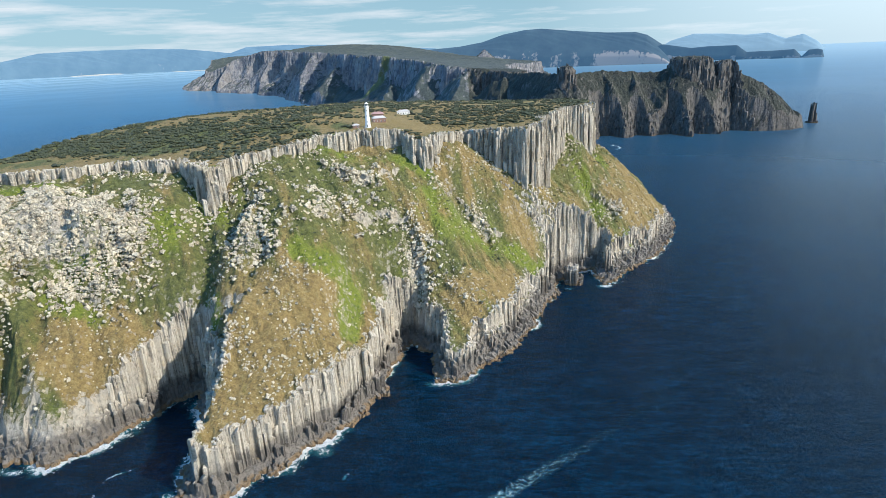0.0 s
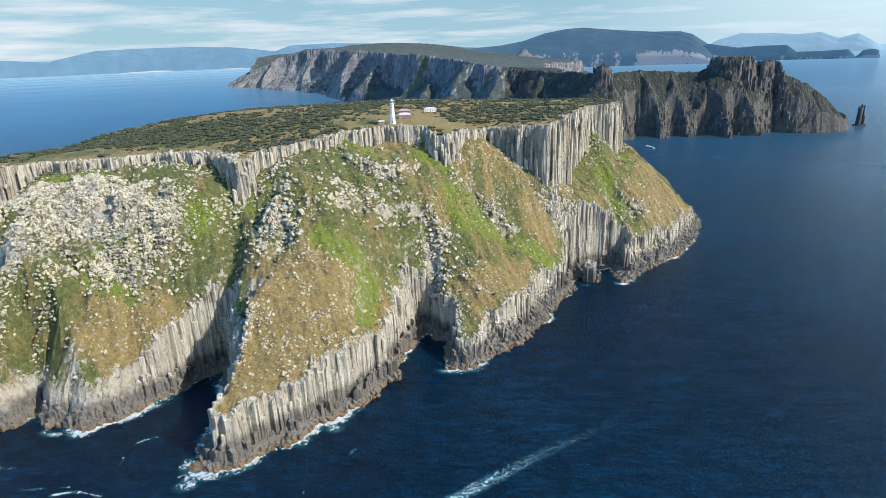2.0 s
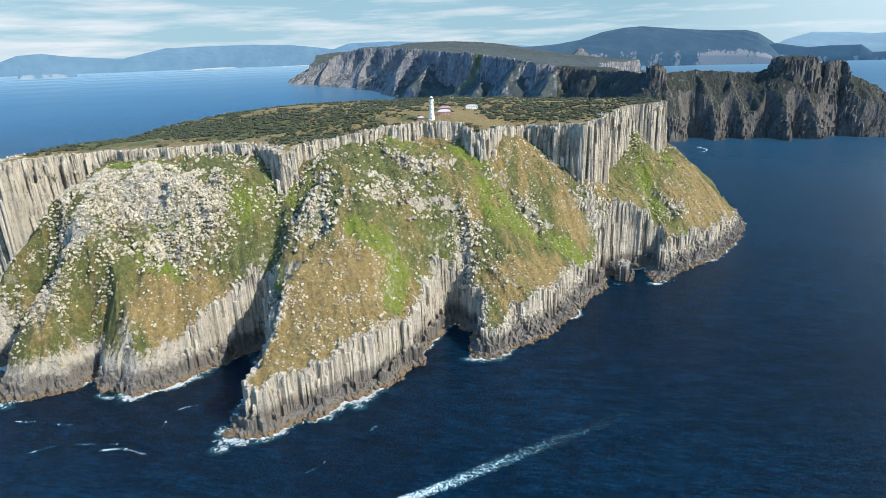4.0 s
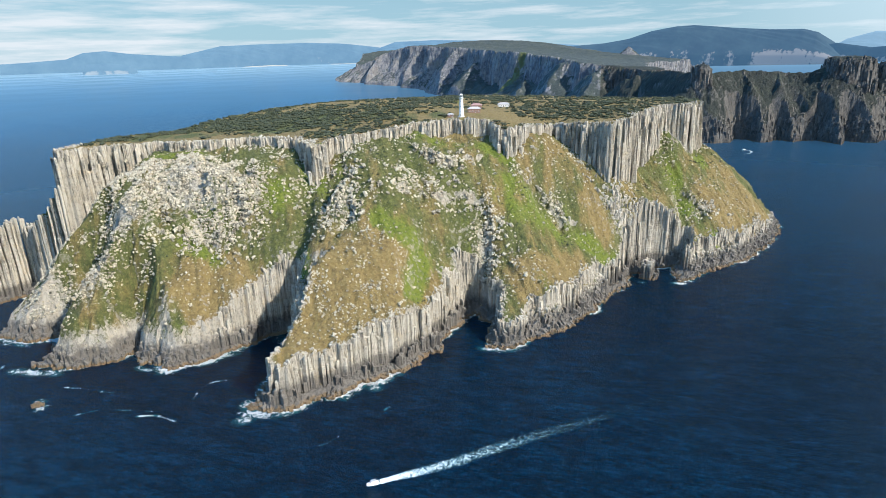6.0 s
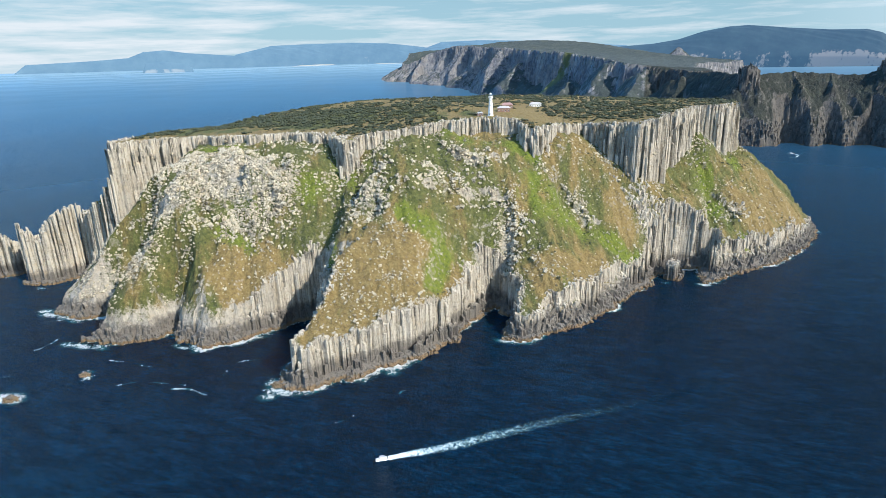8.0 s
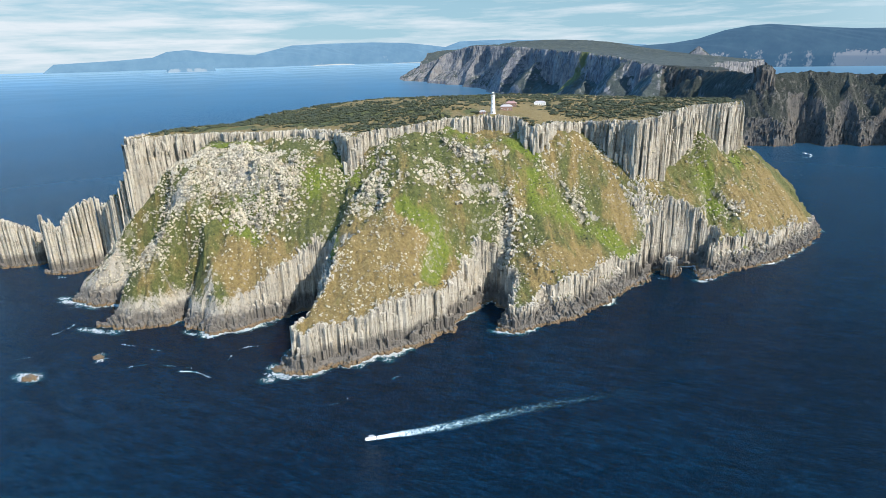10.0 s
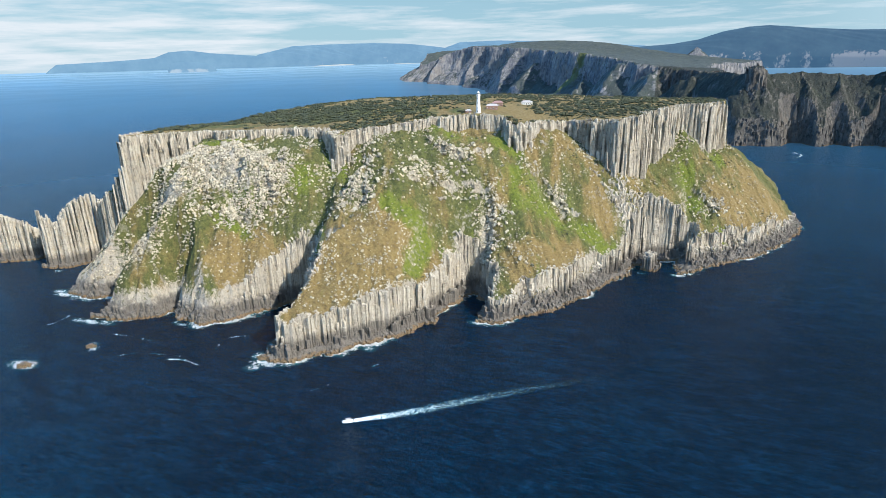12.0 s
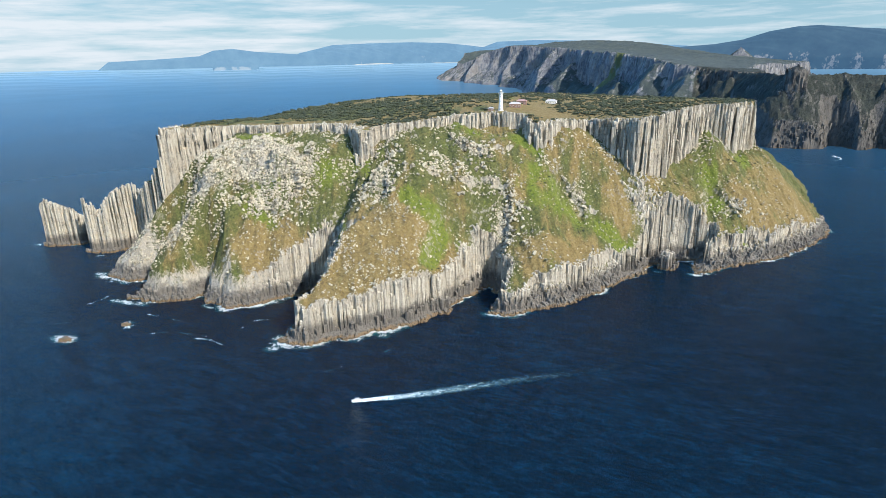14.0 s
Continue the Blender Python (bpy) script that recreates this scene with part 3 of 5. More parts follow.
LUSH = [(-128, 443, 14, 12, .8), (-104, 446, 16, 16, 1), (-86, 434, 9, 26, 1.1), (-84, 414, 7, 18, 1), (-58, 454, 12, 9, 1.2), (0, 545, 32, 26, .7), (-14, 566, 22, 20, .8), (24, 558, 22, 24, .7), (69, 571, 26, 13, 1.1), (91, 576, 14, 9, 1),
        (-45, 598, 26, 12, .9), (-100, 590, 40, 16, .6), (-207, 490, 16, 24, .7), (-184, 398, 8, 10, 1.3), (-196, 404, 7, 12, 1.3), (-372, 482, 34, 12, 1.1), (-291, 415, 18, 9, .9), (-285, 392, 26, 9, .8),
        (160, 731, 15, 24, .8), (172, 698, 10, 16, .9), (205, 676, 14, 9, .7), (200, 796, 14, 20, .9), (-232, 455, 20, 22, .6), (-238, 352, 10, 5, .7)]
HEATH = [(-125, 372, 42, 44, 1), (-108, 425, 22, 16, .7), (-128, 324, 34, 30, 1.1), (-248, 378, 34, 18, 1.2), (-262, 360, 26, 16, 1), (-69, 425, 12, 20, .9), (8, 474, 22, 16, .8), (34, 492, 22, 16, .7), (74, 604, 12, 16, .6), (45, 520, 16, 14, .5),
         (262, 790, 36, 60, .7), (-30, 545, 14, 30, .5), (-200, 640, 300, 40, .45), (225, 720, 30, 30, .5)]
STONY = [(-320, 440, 62, 42, .62), (-365, 392, 40, 26, .6), (-362, 345, 22, 32, .5), (-400, 365, 30, 26, .45), (-168, 455, 16, 30, .5), (-90, 552, 26, 9, .5), (-108, 505, 26, 9, .4), (-38, 500, 10, 30, .55), (25, 585, 9, 12, .45), (-170, 350, 9, 40, .7),
         (-440, 350, 40, 25, .8), (196, 704, 16, 10, .45), (-240, 368, 6, 18, .6)]

island = tagged(new("island"), "high island with columnar grey cliffs, green slopes and a scrubby flat top", "island", kind="structure")
wet = land_z > -2.5
keep = wet[:-1, :-1] | wet[1:, :-1] | wet[:-1, 1:] | wet[1:, 1:]
ground, used = grid_object("ground", xs, ys, land_z, GROUND, island, keep)
on_top = edge > 3
flat = lumps(gx, gy, 60, 21, 4) - 1.2 * np.exp(-(((gx + 330) / 170) ** 2 + ((gy - 640) / 120) ** 2)) + 0.6 * np.exp(-(((gx + 90) / 80) ** 2 + ((gy - 690) / 70) ** 2))
cover = np.stack([np.where(on_top, 0.18, 0.16 + 0.80 * blot(gx, gy, LUSH)), np.where(on_top, 0.85 + 0.6 * flat, 0.33 + blot(gx, gy, HEATH)), np.where(on_top, 0.0, np.maximum(0.06 + blot(gx, gy, STONY), np.clip(1.2 - shore / 19, 0, 1))), 1 - np.clip((-290 - gx) / 25, 0, 1) * np.clip((land_z - 22) / 15, 0, 1) * (edge < -12)], -1)
attribute(ground, "cover", cover.reshape(-1, 4)[used], True)
tagged(ground, kind="structure")


def prism(verts, faces, x, y, top, bottom, r, seed):
    """One rock column: an uneven four- to six-sided post of stacked drums, each a little out of line, with a broken head."""
    rng = random.Random(seed)
    n = rng.choice((4, 5, 5, 6))
    base, turn, lean = len(verts), rng.random() * 6, rng.uniform(-0.9, 0.9)
    r *= rng.choice((0.72, 0.86, 0.98, 1.12, 1.22))
    spokes = [(turn + (k + rng.uniform(-0.35, 0.35)) * math.tau / n, r * rng.uniform(0.78, 1.22)) for k in range(n)]
    tall = top - bottom
    rings, f, z = [(1.1, bottom, 0, 0)], 1.05, bottom
    ox = oy = 0.0
    while tall > 7 and top - z > 6:
        z += rng.uniform(3.5, 15)
        if z > top - 2:
            break
        rings.append((f, z - 0.25, ox, oy))
        f *= rng.choice((0.80, 0.9, 0.97, 1.0, 1.04))
        ox, oy = ox + rng.uniform(-0.14, 0.14) * r, oy + rng.uniform(-0.14, 0.14) * r
        f = max(f, 0.66)
        rings.append((f, z, ox, oy))
    rings += [(f, top - 0.5, ox, oy), (f * 0.8, top, ox, oy)]
    sway = rng.uniform(-0.4, 0.4)
    for f, z, ox, oy in rings:
        tip = lean if z > top - 0.6 else 0.25 * lean
        verts += [(x + ox + f * s * math.cos(a), y + oy + f * s * math.sin(a), z + (tip * s * math.cos(a + sway) if z > bottom else 0)) for a, s in spokes]
    for ring in range(len(rings) - 1):
        o = base + ring * n
        faces += [(o + k, o + (k + 1) % n, o + n + (k + 1) % n, o + n + k) for k in range(n)]
    faces.append(tuple(base + (len(rings) - 1) * n + k for k in range(n)))


def lone_column(x, y, top, bottom, r, seed, parent, mat=None):
    v, f = [], []
    prism(v, f, 0, 0, top - bottom, 0, r, seed)
    ob = mesh_object("rock_column", v, f, mat or ROCK, parent)
    ob.location = (x, y, bottom)
    return ob


jj, ii = np.nonzero(steep)
near_v, near_f, lone = [], [], 0
for j, i in zip(jj.tolist(), ii.tolist()):
    x, y, z, b = float(col_x[j, i]), float(col_y[j, i]), float(col_z[j, i]), float(low[j, i])
    if y > 860 or x < -462 and y > 500:
        continue
    b = max(b - 3, -5)
    if lone < 300 and z > 15 and (-172 < x < -40 and y < 470 or -70 < x < -20 and y > 590):
        lone_column(x, y, z + 0.4, b, CELL * 0.68, j * 1000 + i, island)
        lone += 1
    else:
        prism(near_v, near_f, x, y, z + 0.4, b, CELL * 0.68, j * 1000 + i)
tagged(mesh_object("rock_columns", near_v, near_f, ROCK, island), kind="stuff")

# ---- the sea ----
def sea_lines(a, b, fine):
    out, s = [], fine
    near = list(np.arange(a, b, fine))
    lo, hi = a, near[-1]
    while lo > -60000 or hi < 60000:
        s *= 1.24
        lo, hi = lo - s, hi + s
        near = [lo] + near + [hi]
    return np.array(near)


sx, sy = sea_lines(-720, 360, 1.9), sea_lines(170, 720, 1.6)
wx, wy = np.meshgrid(sx, sy)
span = np.hypot(wx - MIDDLE[0], wy - MIDDLE[1])
far_keep = (span < 31000)[:-1, :-1]
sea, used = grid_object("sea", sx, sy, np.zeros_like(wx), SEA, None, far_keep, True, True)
tagged(sea, "deep blue ocean with small waves and foam along the rocks", "sea", kind="structure")
off_shore = np.full(wx.shape, 400.0)
close = (wx > -720) & (wx < 360) & (wy > 170) & (wy < 920)
half = np.full(int(close.sum()), 0.5)
off_shore[close] = -shape_of(wx[close], wy[close], half, half)[2]
# surf along the foot of the cliffs, stronger on some stretches, with a torn seaward edge
surge = np.clip(0.50 + 1.0 * lumps(wx, wy, 34, 51, 3), 0.05, 1.15) * np.clip((-40 - wx) / 400 + 0.85, 0.7, 1.1)
foam = 1.3 * surge * np.exp(-np.maximum(off_shore, 0) / (2.0 + 4.2 * surge))
# threads of foam drifting off the coves: (x, y, strength)
THREADS = [[(-220, 275, .5), (-225, 286, .7), (-227, 300, .8), (-222, 307, .8), (-211, 313, 1.1)], [(-250, 252, 1.0), (-236, 256, 1.1), (-217, 253, .6)], [(-338, 274, .7), (-321, 275, .9), (-291, 275, .7)],
           [(-297, 243, .4), (-284, 254, .6), (-244, 260, .5)], [(-422, 262, .6), (-416, 280, .8), (-420, 296, .8)], [(-102, 249, .4), (-90, 266, .6)], [(-402, 223, .5), (-384, 240, .6)], [(-70, 306, .8), (-74, 298, .6)]]
for line in THREADS:
    d, _, strength = along(wx + 1.5 * lumps(wx, wy, 9, 55, 2), wy, line)
    foam = np.maximum(foam, (0.72 + 0.55 * lumps(wx, wy, 6, 57, 2)) * strength * np.exp(-((d / 1.35) ** 2)))
PLUMES = [(-164, 274, 17, 7, .85), (-176, 283, 9, 9, .75), (-170, 266, 9, 10, .6), (-150, 280, 14, 5, .75), (-122, 308, 10, 5, .7), (-98, 332, 14, 7, .85), (-92, 326, 9, 8, .6), (-82, 348, 8, 5, .6), (-385, 287, 16, 6, .9), (-368, 290, 12, 6, .7),
          (-400, 286, 10, 6, .7), (-478, 331, 14, 7, .9), (-492, 336, 12, 7, .75), (-462, 330, 10, 4, .7), (-440, 326, 12, 4, .6), (-292, 311, 9, 4, .7), (-300, 314, 6, 6, .5), (-362, 204, 15, 8, 1.1), (-330, 246, 6, 6, .75), (-338, 252, 8, 5, .5),
          (-16, 405, 12, 5, .85), (-4, 410, 9, 4, .6), (160, 595, 10, 5, .9), (172, 603, 8, 4, .6), (-560, 384, 10, 5, .6), (-636, 400, 8, 6, .5), (-690, 384, 9, 5, .7), (300, 786, 6, 12, .6), (322, 850, 6, 12, .6), (250, 694, 9, 7, .6), (120, 590, 8, 4, .5)]
foam = np.maximum(foam, blot(wx, wy, PLUMES))
# share of the emitted haze, rising with distance
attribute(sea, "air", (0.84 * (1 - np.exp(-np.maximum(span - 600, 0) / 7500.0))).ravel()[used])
attribute(sea, "chopped", (0.08 + 0.22 * np.clip((span - 350) / 1300, 0, 1)).ravel()[used])
attribute(sea, "foam", np.where(span < 3000, foam, 0).ravel()[used])


def part(name, verts, faces, mat, parent, label="", smooth=False):
    ob = mesh_object(name, verts, faces, mat, parent, smooth)
    return tagged(ob, label)


def lathe(rings, sides=24, cap=True):
    """A body turned about z: rings of (radius, height)."""
    v = [(r * math.cos(k * math.tau / sides), r * math.sin(k * math.tau / sides), z) for r, z in rings for k in range(sides)]
    f = [(i * sides + k, i * sides + (k + 1) % sides, (i + 1) * sides + (k + 1) % sides, (i + 1) * sides + k) for i in range(len(rings) - 1) for k in range(sides)]
    if cap:
        f += [tuple(range(sides))[::-1], tuple((len(rings) - 1) * sides + k for k in range(sides))]
    return v, f


def box(x0, y0, z0, x1, y1, z1):
    v = [(x, y, z) for z in (z0, z1) for x, y in ((x0, y0), (x1, y0), (x1, y1), (x0, y1))]
    return v, [(3, 2, 1, 0), (4, 5, 6, 7), (0, 1, 5, 4), (1, 2, 6, 5), (2, 3, 7, 6), (3, 0, 4, 7)]


def joined(*bodies):
    v, f = [], []
    for bv, bf in bodies:
        f += [tuple(i + len(v) for i in face) for face in bf]
        v += bv
    return v, f


# ---- sea stacks and rocks ----
def sea_stack(outline, top, label, seed, size=3.8, mat=ROCK):
    """A stack of upright columns that stands in the sea within an outline; top(x, y, r) is its height."""
    ob = tagged(new("sea_stack"), label, "sea stack", "stacks off the point")
    px, py = [p[0] for p in outline], [p[1] for p in outline]
    jx, jy = np.meshgrid(np.arange(math.floor(min(px) / size), max(px) / size + 1), np.arange(math.floor(min(py) / size), max(py) / size + 1))
    x = (jx + 0.5 * (jy % 2) + 0.5 + 0.5 * (grain(jx, jy, seed) - 0.5)) * size
    y = (jy + 0.5 + 0.5 * (grain(jx, jy, seed + 3) - 0.5)) * size
    d, r = inside(x, y, outline), grain(jx, jy, seed + 9)
    lv, lf = [], []
    for a, b, k, dd in zip(x.ravel().tolist(), y.ravel().tolist(), r.ravel().tolist(), d.ravel().tolist()):
        if dd > 0:
            lone_column(a, b, max(6, top(a, b, k)), -5, size * 0.58, int(a * 100 + b), ob, mat)
        elif dd > -size * 1.3:
            prism(lv, lf, a, b, 1.5 + 4.5 * k, -5, size * 0.62, int(a * 100 + b))
    part("ledge", lv, lf, mat, ob, "wave-washed tawny rock ledge")
    return ob


def between(x, pairs):
    return float(np.interp(x, [p[0] for p in pairs], [p[1] for p in pairs]))


sea_stack([(-590, 391), (-576, 392), (-557, 402), (-547, 428), (-546, 444), (-556, 446), (-572, 424), (-588, 408)],
          lambda x, y, r: between(0.53 * x + 0.85 * y, [(18, 68), (22, 76), (25, 76), (28, 60), (32, 66), (36, 55), (42, 57), (50, 70), (60, 80), (72, 85), (84, 87)]) - 5 * r**3,
          "grey columnar sea stack with needle tops beside the island", 61)
sea_stack([(-680, 386), (-660, 390), (-634, 411), (-632, 424), (-655, 410), (-676, 398)],
          lambda x, y, r: between(0.53 * x + 0.85 * y, [(-33, 38), (-28, 56), (-21, 66), (-6, 58), (10, 50), (24, 36)]) - 4 * r**2,
          "grey columnar sea stack with a slanting top", 67)
sea_stack([(122, 600), (130, 599), (137, 618), (130, 626), (121, 620)], lambda x, y, r: 14 + 6 * r, "low dark rock stack in a sea cove", 71, 3.5)
sea_stack([(1098, 1850), (1112, 1848), (1122, 1862), (1112, 1874), (1100, 1868)], lambda x, y, r: between(x, [(1094, 14), (1100, 32), (1105, 54), (1110, 63), (1115, 58), (1119, 36), (1126, 14)]) - 3 * r, "slender dark sea stack off the cape", 73, 4.6, MAIN_ROCK)


def clump(rng):
    """An uneven twenty-sided tuft of leaves."""
    g = (1 + 5**0.5) / 2
    pts = [(-1, g, 0), (1, g, 0), (-1, -g, 0), (1, -g, 0), (0, -1, g), (0, 1, g), (0, -1, -g), (0, 1, -g), (g, 0, -1), (g, 0, 1), (-g, 0, -1), (-g, 0, 1)]
    return [(x * k, y * k, z * k * 0.8) for x, y, z in pts for k in [0.526 * (0.65 + 0.7 * rng.random())]]


def stone(rng):
    """An angular block, knocked about."""
    sx, sy, sz = 0.75 + 0.6 * rng.random(), 0.6 + 0.45 * rng.random(), 0.45 + 0.45 * rng.random()
    turn = Euler((rng.random() * 0.9, rng.random() * 0.9, rng.random() * 6)).to_matrix()
    out = []
    for z in (-1, 1):
        for x, y in ((-1, -1), (1, -1), (1, 1), (-1, 1)):
            k = 1.0 if z < 0 else 0.8
            out.append(tuple(turn @ Vector((x * sx * k + rng.uniform(-.28, .28), y * sy * k + rng.uniform(-.28, .28), z * sz + rng.uniform(-.2, .2)))))
    return out


CLUMP_FACES = [(0, 11, 5), (0, 5, 1), (0, 1, 7), (0, 7, 10), (0, 10, 11), (1, 5, 9), (5, 11, 4), (11, 10, 2), (10, 7, 6), (7, 1, 8),
               (3, 9, 4), (3, 4, 2), (3, 2, 6), (3, 6, 8), (3, 8, 9), (4, 9, 5), (2, 4, 11), (6, 2, 10), (8, 6, 7), (9, 8, 1)]
STONE_FACES = [(3, 2, 1, 0), (4, 5, 6, 7), (0, 1, 5, 4), (1, 2, 6, 5), (2, 3, 7, 6), (3, 0, 4, 7)]
stone_rng = random.Random(5)
STONES = [np.array(stone(stone_rng)) for _ in range(24)]
CLUMPS = [np.array(clump(stone_rng)) for _ in range(24)]
STONE_IDX, CLUMP_IDX = np.array(STONE_FACES), np.array(CLUMP_FACES)


def scatter(name, places, mat, label, category, parent=None):
    """Many stones in one mesh: places of (x, y, z, radius)."""
    v, f = [], []
    for n, (x, y, z, r) in enumerate(places):
        v.append(STONES[(n * 7) % 24] * (r * 0.76) + (x, y, z + 0.2 * r))
        f.append(STONE_IDX + 8 * n)
    ob = mesh_object(name, np.concatenate(v), np.concatenate(f), mat, parent)
    return tagged(ob, label, category, kind="stuff")


# boulder fields: x, y, reach along x and y, how many, smallest and largest radius
WEST_FIELDS = [(-70, 515, 120, 62, 700, 0.5, 1.6), (60, 590, 60, 60, 380, 0.5, 1.4), (-240, 420, 60, 60, 320, 0.5, 1.5),
    (-325, 436, 70, 40, 9800, 0.55, 2.2), (-372, 366, 34, 40, 4200, 0.5, 1.9), (-430, 385, 30, 40, 2200, 0.5, 1.8),
    (-322, 370, 8, 30, 300, 0.6, 1.7), (-215, 468, 12, 16, 130, 0.7, 2.2), (-262, 425, 22, 16, 160, 0.6, 1.8)]
MIDDLE_FIELDS = [(-170, 458, 15, 32, 330, 0.8, 2.6), (-110, 512, 26, 10, 150, 0.8, 2.5), (-88, 551, 20, 6, 200, 0.8, 2.4),
    (-62, 524, 14, 10, 70, 0.7, 2.0), (-120, 380, 42, 52, 2800, 0.35, 1.45), (-168, 345, 8, 34, 240, 0.6, 1.8),
    (-40, 500, 11, 34, 380, 0.7, 2.4), (0, 470, 28, 30, 320, 0.5, 1.6), (22, 585, 9, 15, 170, 0.7, 1.9)]
EAST_FIELDS = [(30, 620, 18, 22, 90, 0.5, 1.5), (195, 725, 34, 34, 300, 0.6, 1.9), (168, 690, 18, 22, 160, 0.6, 1.8),
    (-285, 365, 40, 24, 240, 0.5, 1.5), (245, 770, 30, 40, 260, 0.5, 1.5), (-245, 500, 18, 8, 90, 0.6, 1.6),
    (-20, 590, 20, 18, 70, 0.5, 1.6)]
FIELDS = WEST_FIELDS + MIDDLE_FIELDS + EAST_FIELDS
rock_rng = np.random.default_rng(3)
for fx, fy, rx, ry, count, small, large in FIELDS:
    turn, reach = rock_rng.uniform(0, math.tau, count), np.sqrt(rock_rng.random(count)) * (1.0 + 0.45 * rock_rng.random(count) ** 3)
    x, y = fx + rx * 1.1 * reach * np.cos(turn), fy + ry * 1.1 * reach * np.sin(turn)
    r = small + (large - small) * rock_rng.random(count) ** 2.2
    heap = lumps(x, y, 14, 77, 3) > -0.45 + 0.5 * rock_rng.random(count)
    ok = heap & (inside(x, y, RIM) < -4) & (inside(x, y, COAST) > 7)
    scatter("boulders", np.stack([x, y, land_height(x, y), r], -1)[ok].tolist(), STONE, "pale angular boulders heaped on the grassy slope", "boulders")
for line, reach in SCARPS[1:]:
    spots = [(a[0] + (b[0] - a[0]) * k / 24 + rock_rng.normal() * 6, a[1] + (b[1] - a[1]) * k / 24 + rock_rng.normal() * 6, 0.9 + 2.2 * rock_rng.random() ** 2) for a, b in zip(line, line[1:]) for k in range(24)]
    x, y, r = np.array(spots).T
    scatter("outcrop", np.stack([x, y, land_height(x, y), r], -1).tolist(), STONE, "broken outcrop of pale angular blocks on a rock step", "outcrop")
rim_x, rim_y = np.array([p[0] for p in RIM[:28]], float), np.array([p[1] for p in RIM[:28]], float)
pick, along_rim = rock_rng.integers(0, 27, 3400), rock_rng.random(3400)
x = rim_x[pick] + along_rim * (rim_x[pick + 1] - rim_x[pick]) + 9 * rock_rng.normal(size=3400)
y = rim_y[pick] + along_rim * (rim_y[pick + 1] - rim_y[pick]) - 9 + 9 * rock_rng.normal(size=3400)
ok = (inside(x, y, RIM) < -2) & (inside(x, y, COAST) > 12) & (lumps(x, y, 20, 83, 3) > -0.1 + 0.3 * rock_rng.random(len(x)))
scatter("rim_rubble", np.stack([x, y, land_height(x, y), 0.5 + 1.7 * rock_rng.random(len(x)) ** 2.5], -1)[ok].tolist(), STONE, "pale broken blocks fallen along the foot of the cliff rim", "rubble")
x, y = rock_rng.uniform(-470, 310, 52000), rock_rng.uniform(290, 900, 52000)
ok = (inside(x, y, RIM) < -3) & (inside(x, y, COAST) > 8) & (lumps(x, y, 26, 79, 4, 0.7) > 0.12 + 0.4 * rock_rng.random(len(x)))
scatter("loose_stones", np.stack([x, y, land_height(x, y), 0.28 + 0.9 * rock_rng.random(len(x)) ** 3.5], -1)[ok].tolist(), STONE, "small grey stones strewn over the slope", "stones")

lone_meshes = []
for k in range(6):
    me = bpy.data.meshes.new("boulder")
    me.from_pydata((STONES[k] * 1.0).tolist(), [], STONE_FACES)
    me.materials.append(STONE)
    lone_meshes.append(me)
spots = 0
while spots < 60:
    bx, by = rock_rng.uniform(-400, 260), rock_rng.uniform(300, 760)
    one = np.array([bx]), np.array([by])
    if inside(*one, RIM)[0] < -12 and inside(*one, COAST)[0] > 14:
        ob = tagged(new("boulder", lone_meshes[spots % 6]), "large pale grey boulder lying on the green slope", "boulder", "large boulders on the slope")
        size = rock_rng.uniform(1.3, 2.1)
        ob.location, ob.scale = (bx, by, land_height(*one)[0] + 0.15 * size), (size, size, size)
        spots += 1

for rx, ry, rr in ((-336, 248, 5.0), (-360, 203, 6.5), (-171, 281, 6.0), (-100, 336, 2.5)):
    v, f = [], []
    for k in range(22):
        out = rr * (1.15 - 0.05 * k)
        v.append(STONES[k] * rr * (0.16 + 0.008 * k) + (rx + out * math.cos(k * 2.4), ry + 0.65 * out * math.sin(k * 2.4), 0.05 * k))
        f.append(STONE_IDX + 8 * k)
    tagged(mesh_object("sea_rock", np.concatenate(v), np.concatenate(f), ROCK), "tawny weed-covered rock awash in the sea", "rock", "rocks awash off the cliffs")

# ---- heath on the flat top ----
def shrubs(name, x, y, size, label, seed):
    rng = np.random.default_rng(seed)
    z = land_height(x, y)
    v, f, n = [], [], 0
    for a, b, c, s in zip(x, y, z, size):
        for _ in range(5):
            k = s * rng.uniform(0.35, 0.75)
            v.append(CLUMPS[int(rng.integers(24))] * (k * 1.3, k * 1.3, k) + (a + s * rng.normal() * 0.6, b + s * rng.normal() * 0.6, c + 0.3 * s + 0.2 * s * rng.random()))
            f.append(CLUMP_IDX + 12 * n)
            n += 1
    return tagged(mesh_object(name, np.concatenate(v), np.concatenate(f), SHRUB), label, "shrubs", kind="stuff")


x, y = rock_rng.uniform(-520, 220, 24000), rock_rng.uniform(480, 1080, 24000)
thicket = lumps(x, y, 90, 91, 5, 0.7) + 0.05 + 0.8 * np.exp(-(((x + 330) / 150) ** 2 + ((y - 640) / 110) ** 2)) + 0.5 * np.exp(-(((x - 40) / 90) ** 2 + ((y - 790) / 70) ** 2))
yard = np.exp(-(((x + 90) / 75) ** 2 + ((y - 675) / 55) ** 2)) + 0.45 * np.exp(-(((x + 20) / 170) ** 2 + ((y - 0.35 * x - 665) / 16) ** 2))
ok = (inside(x, y, RIM) > 6) & (thicket - 0.6 * yard > -0.06 + 0.5 * rock_rng.random(len(x)))
shrubs("heath_shrubs", x[ok], y[ok], 0.6 + 2.3 * rock_rng.random(ok.sum()) ** 2.2, "dense dark olive wind-clipped shrubs on the plateau", 8)

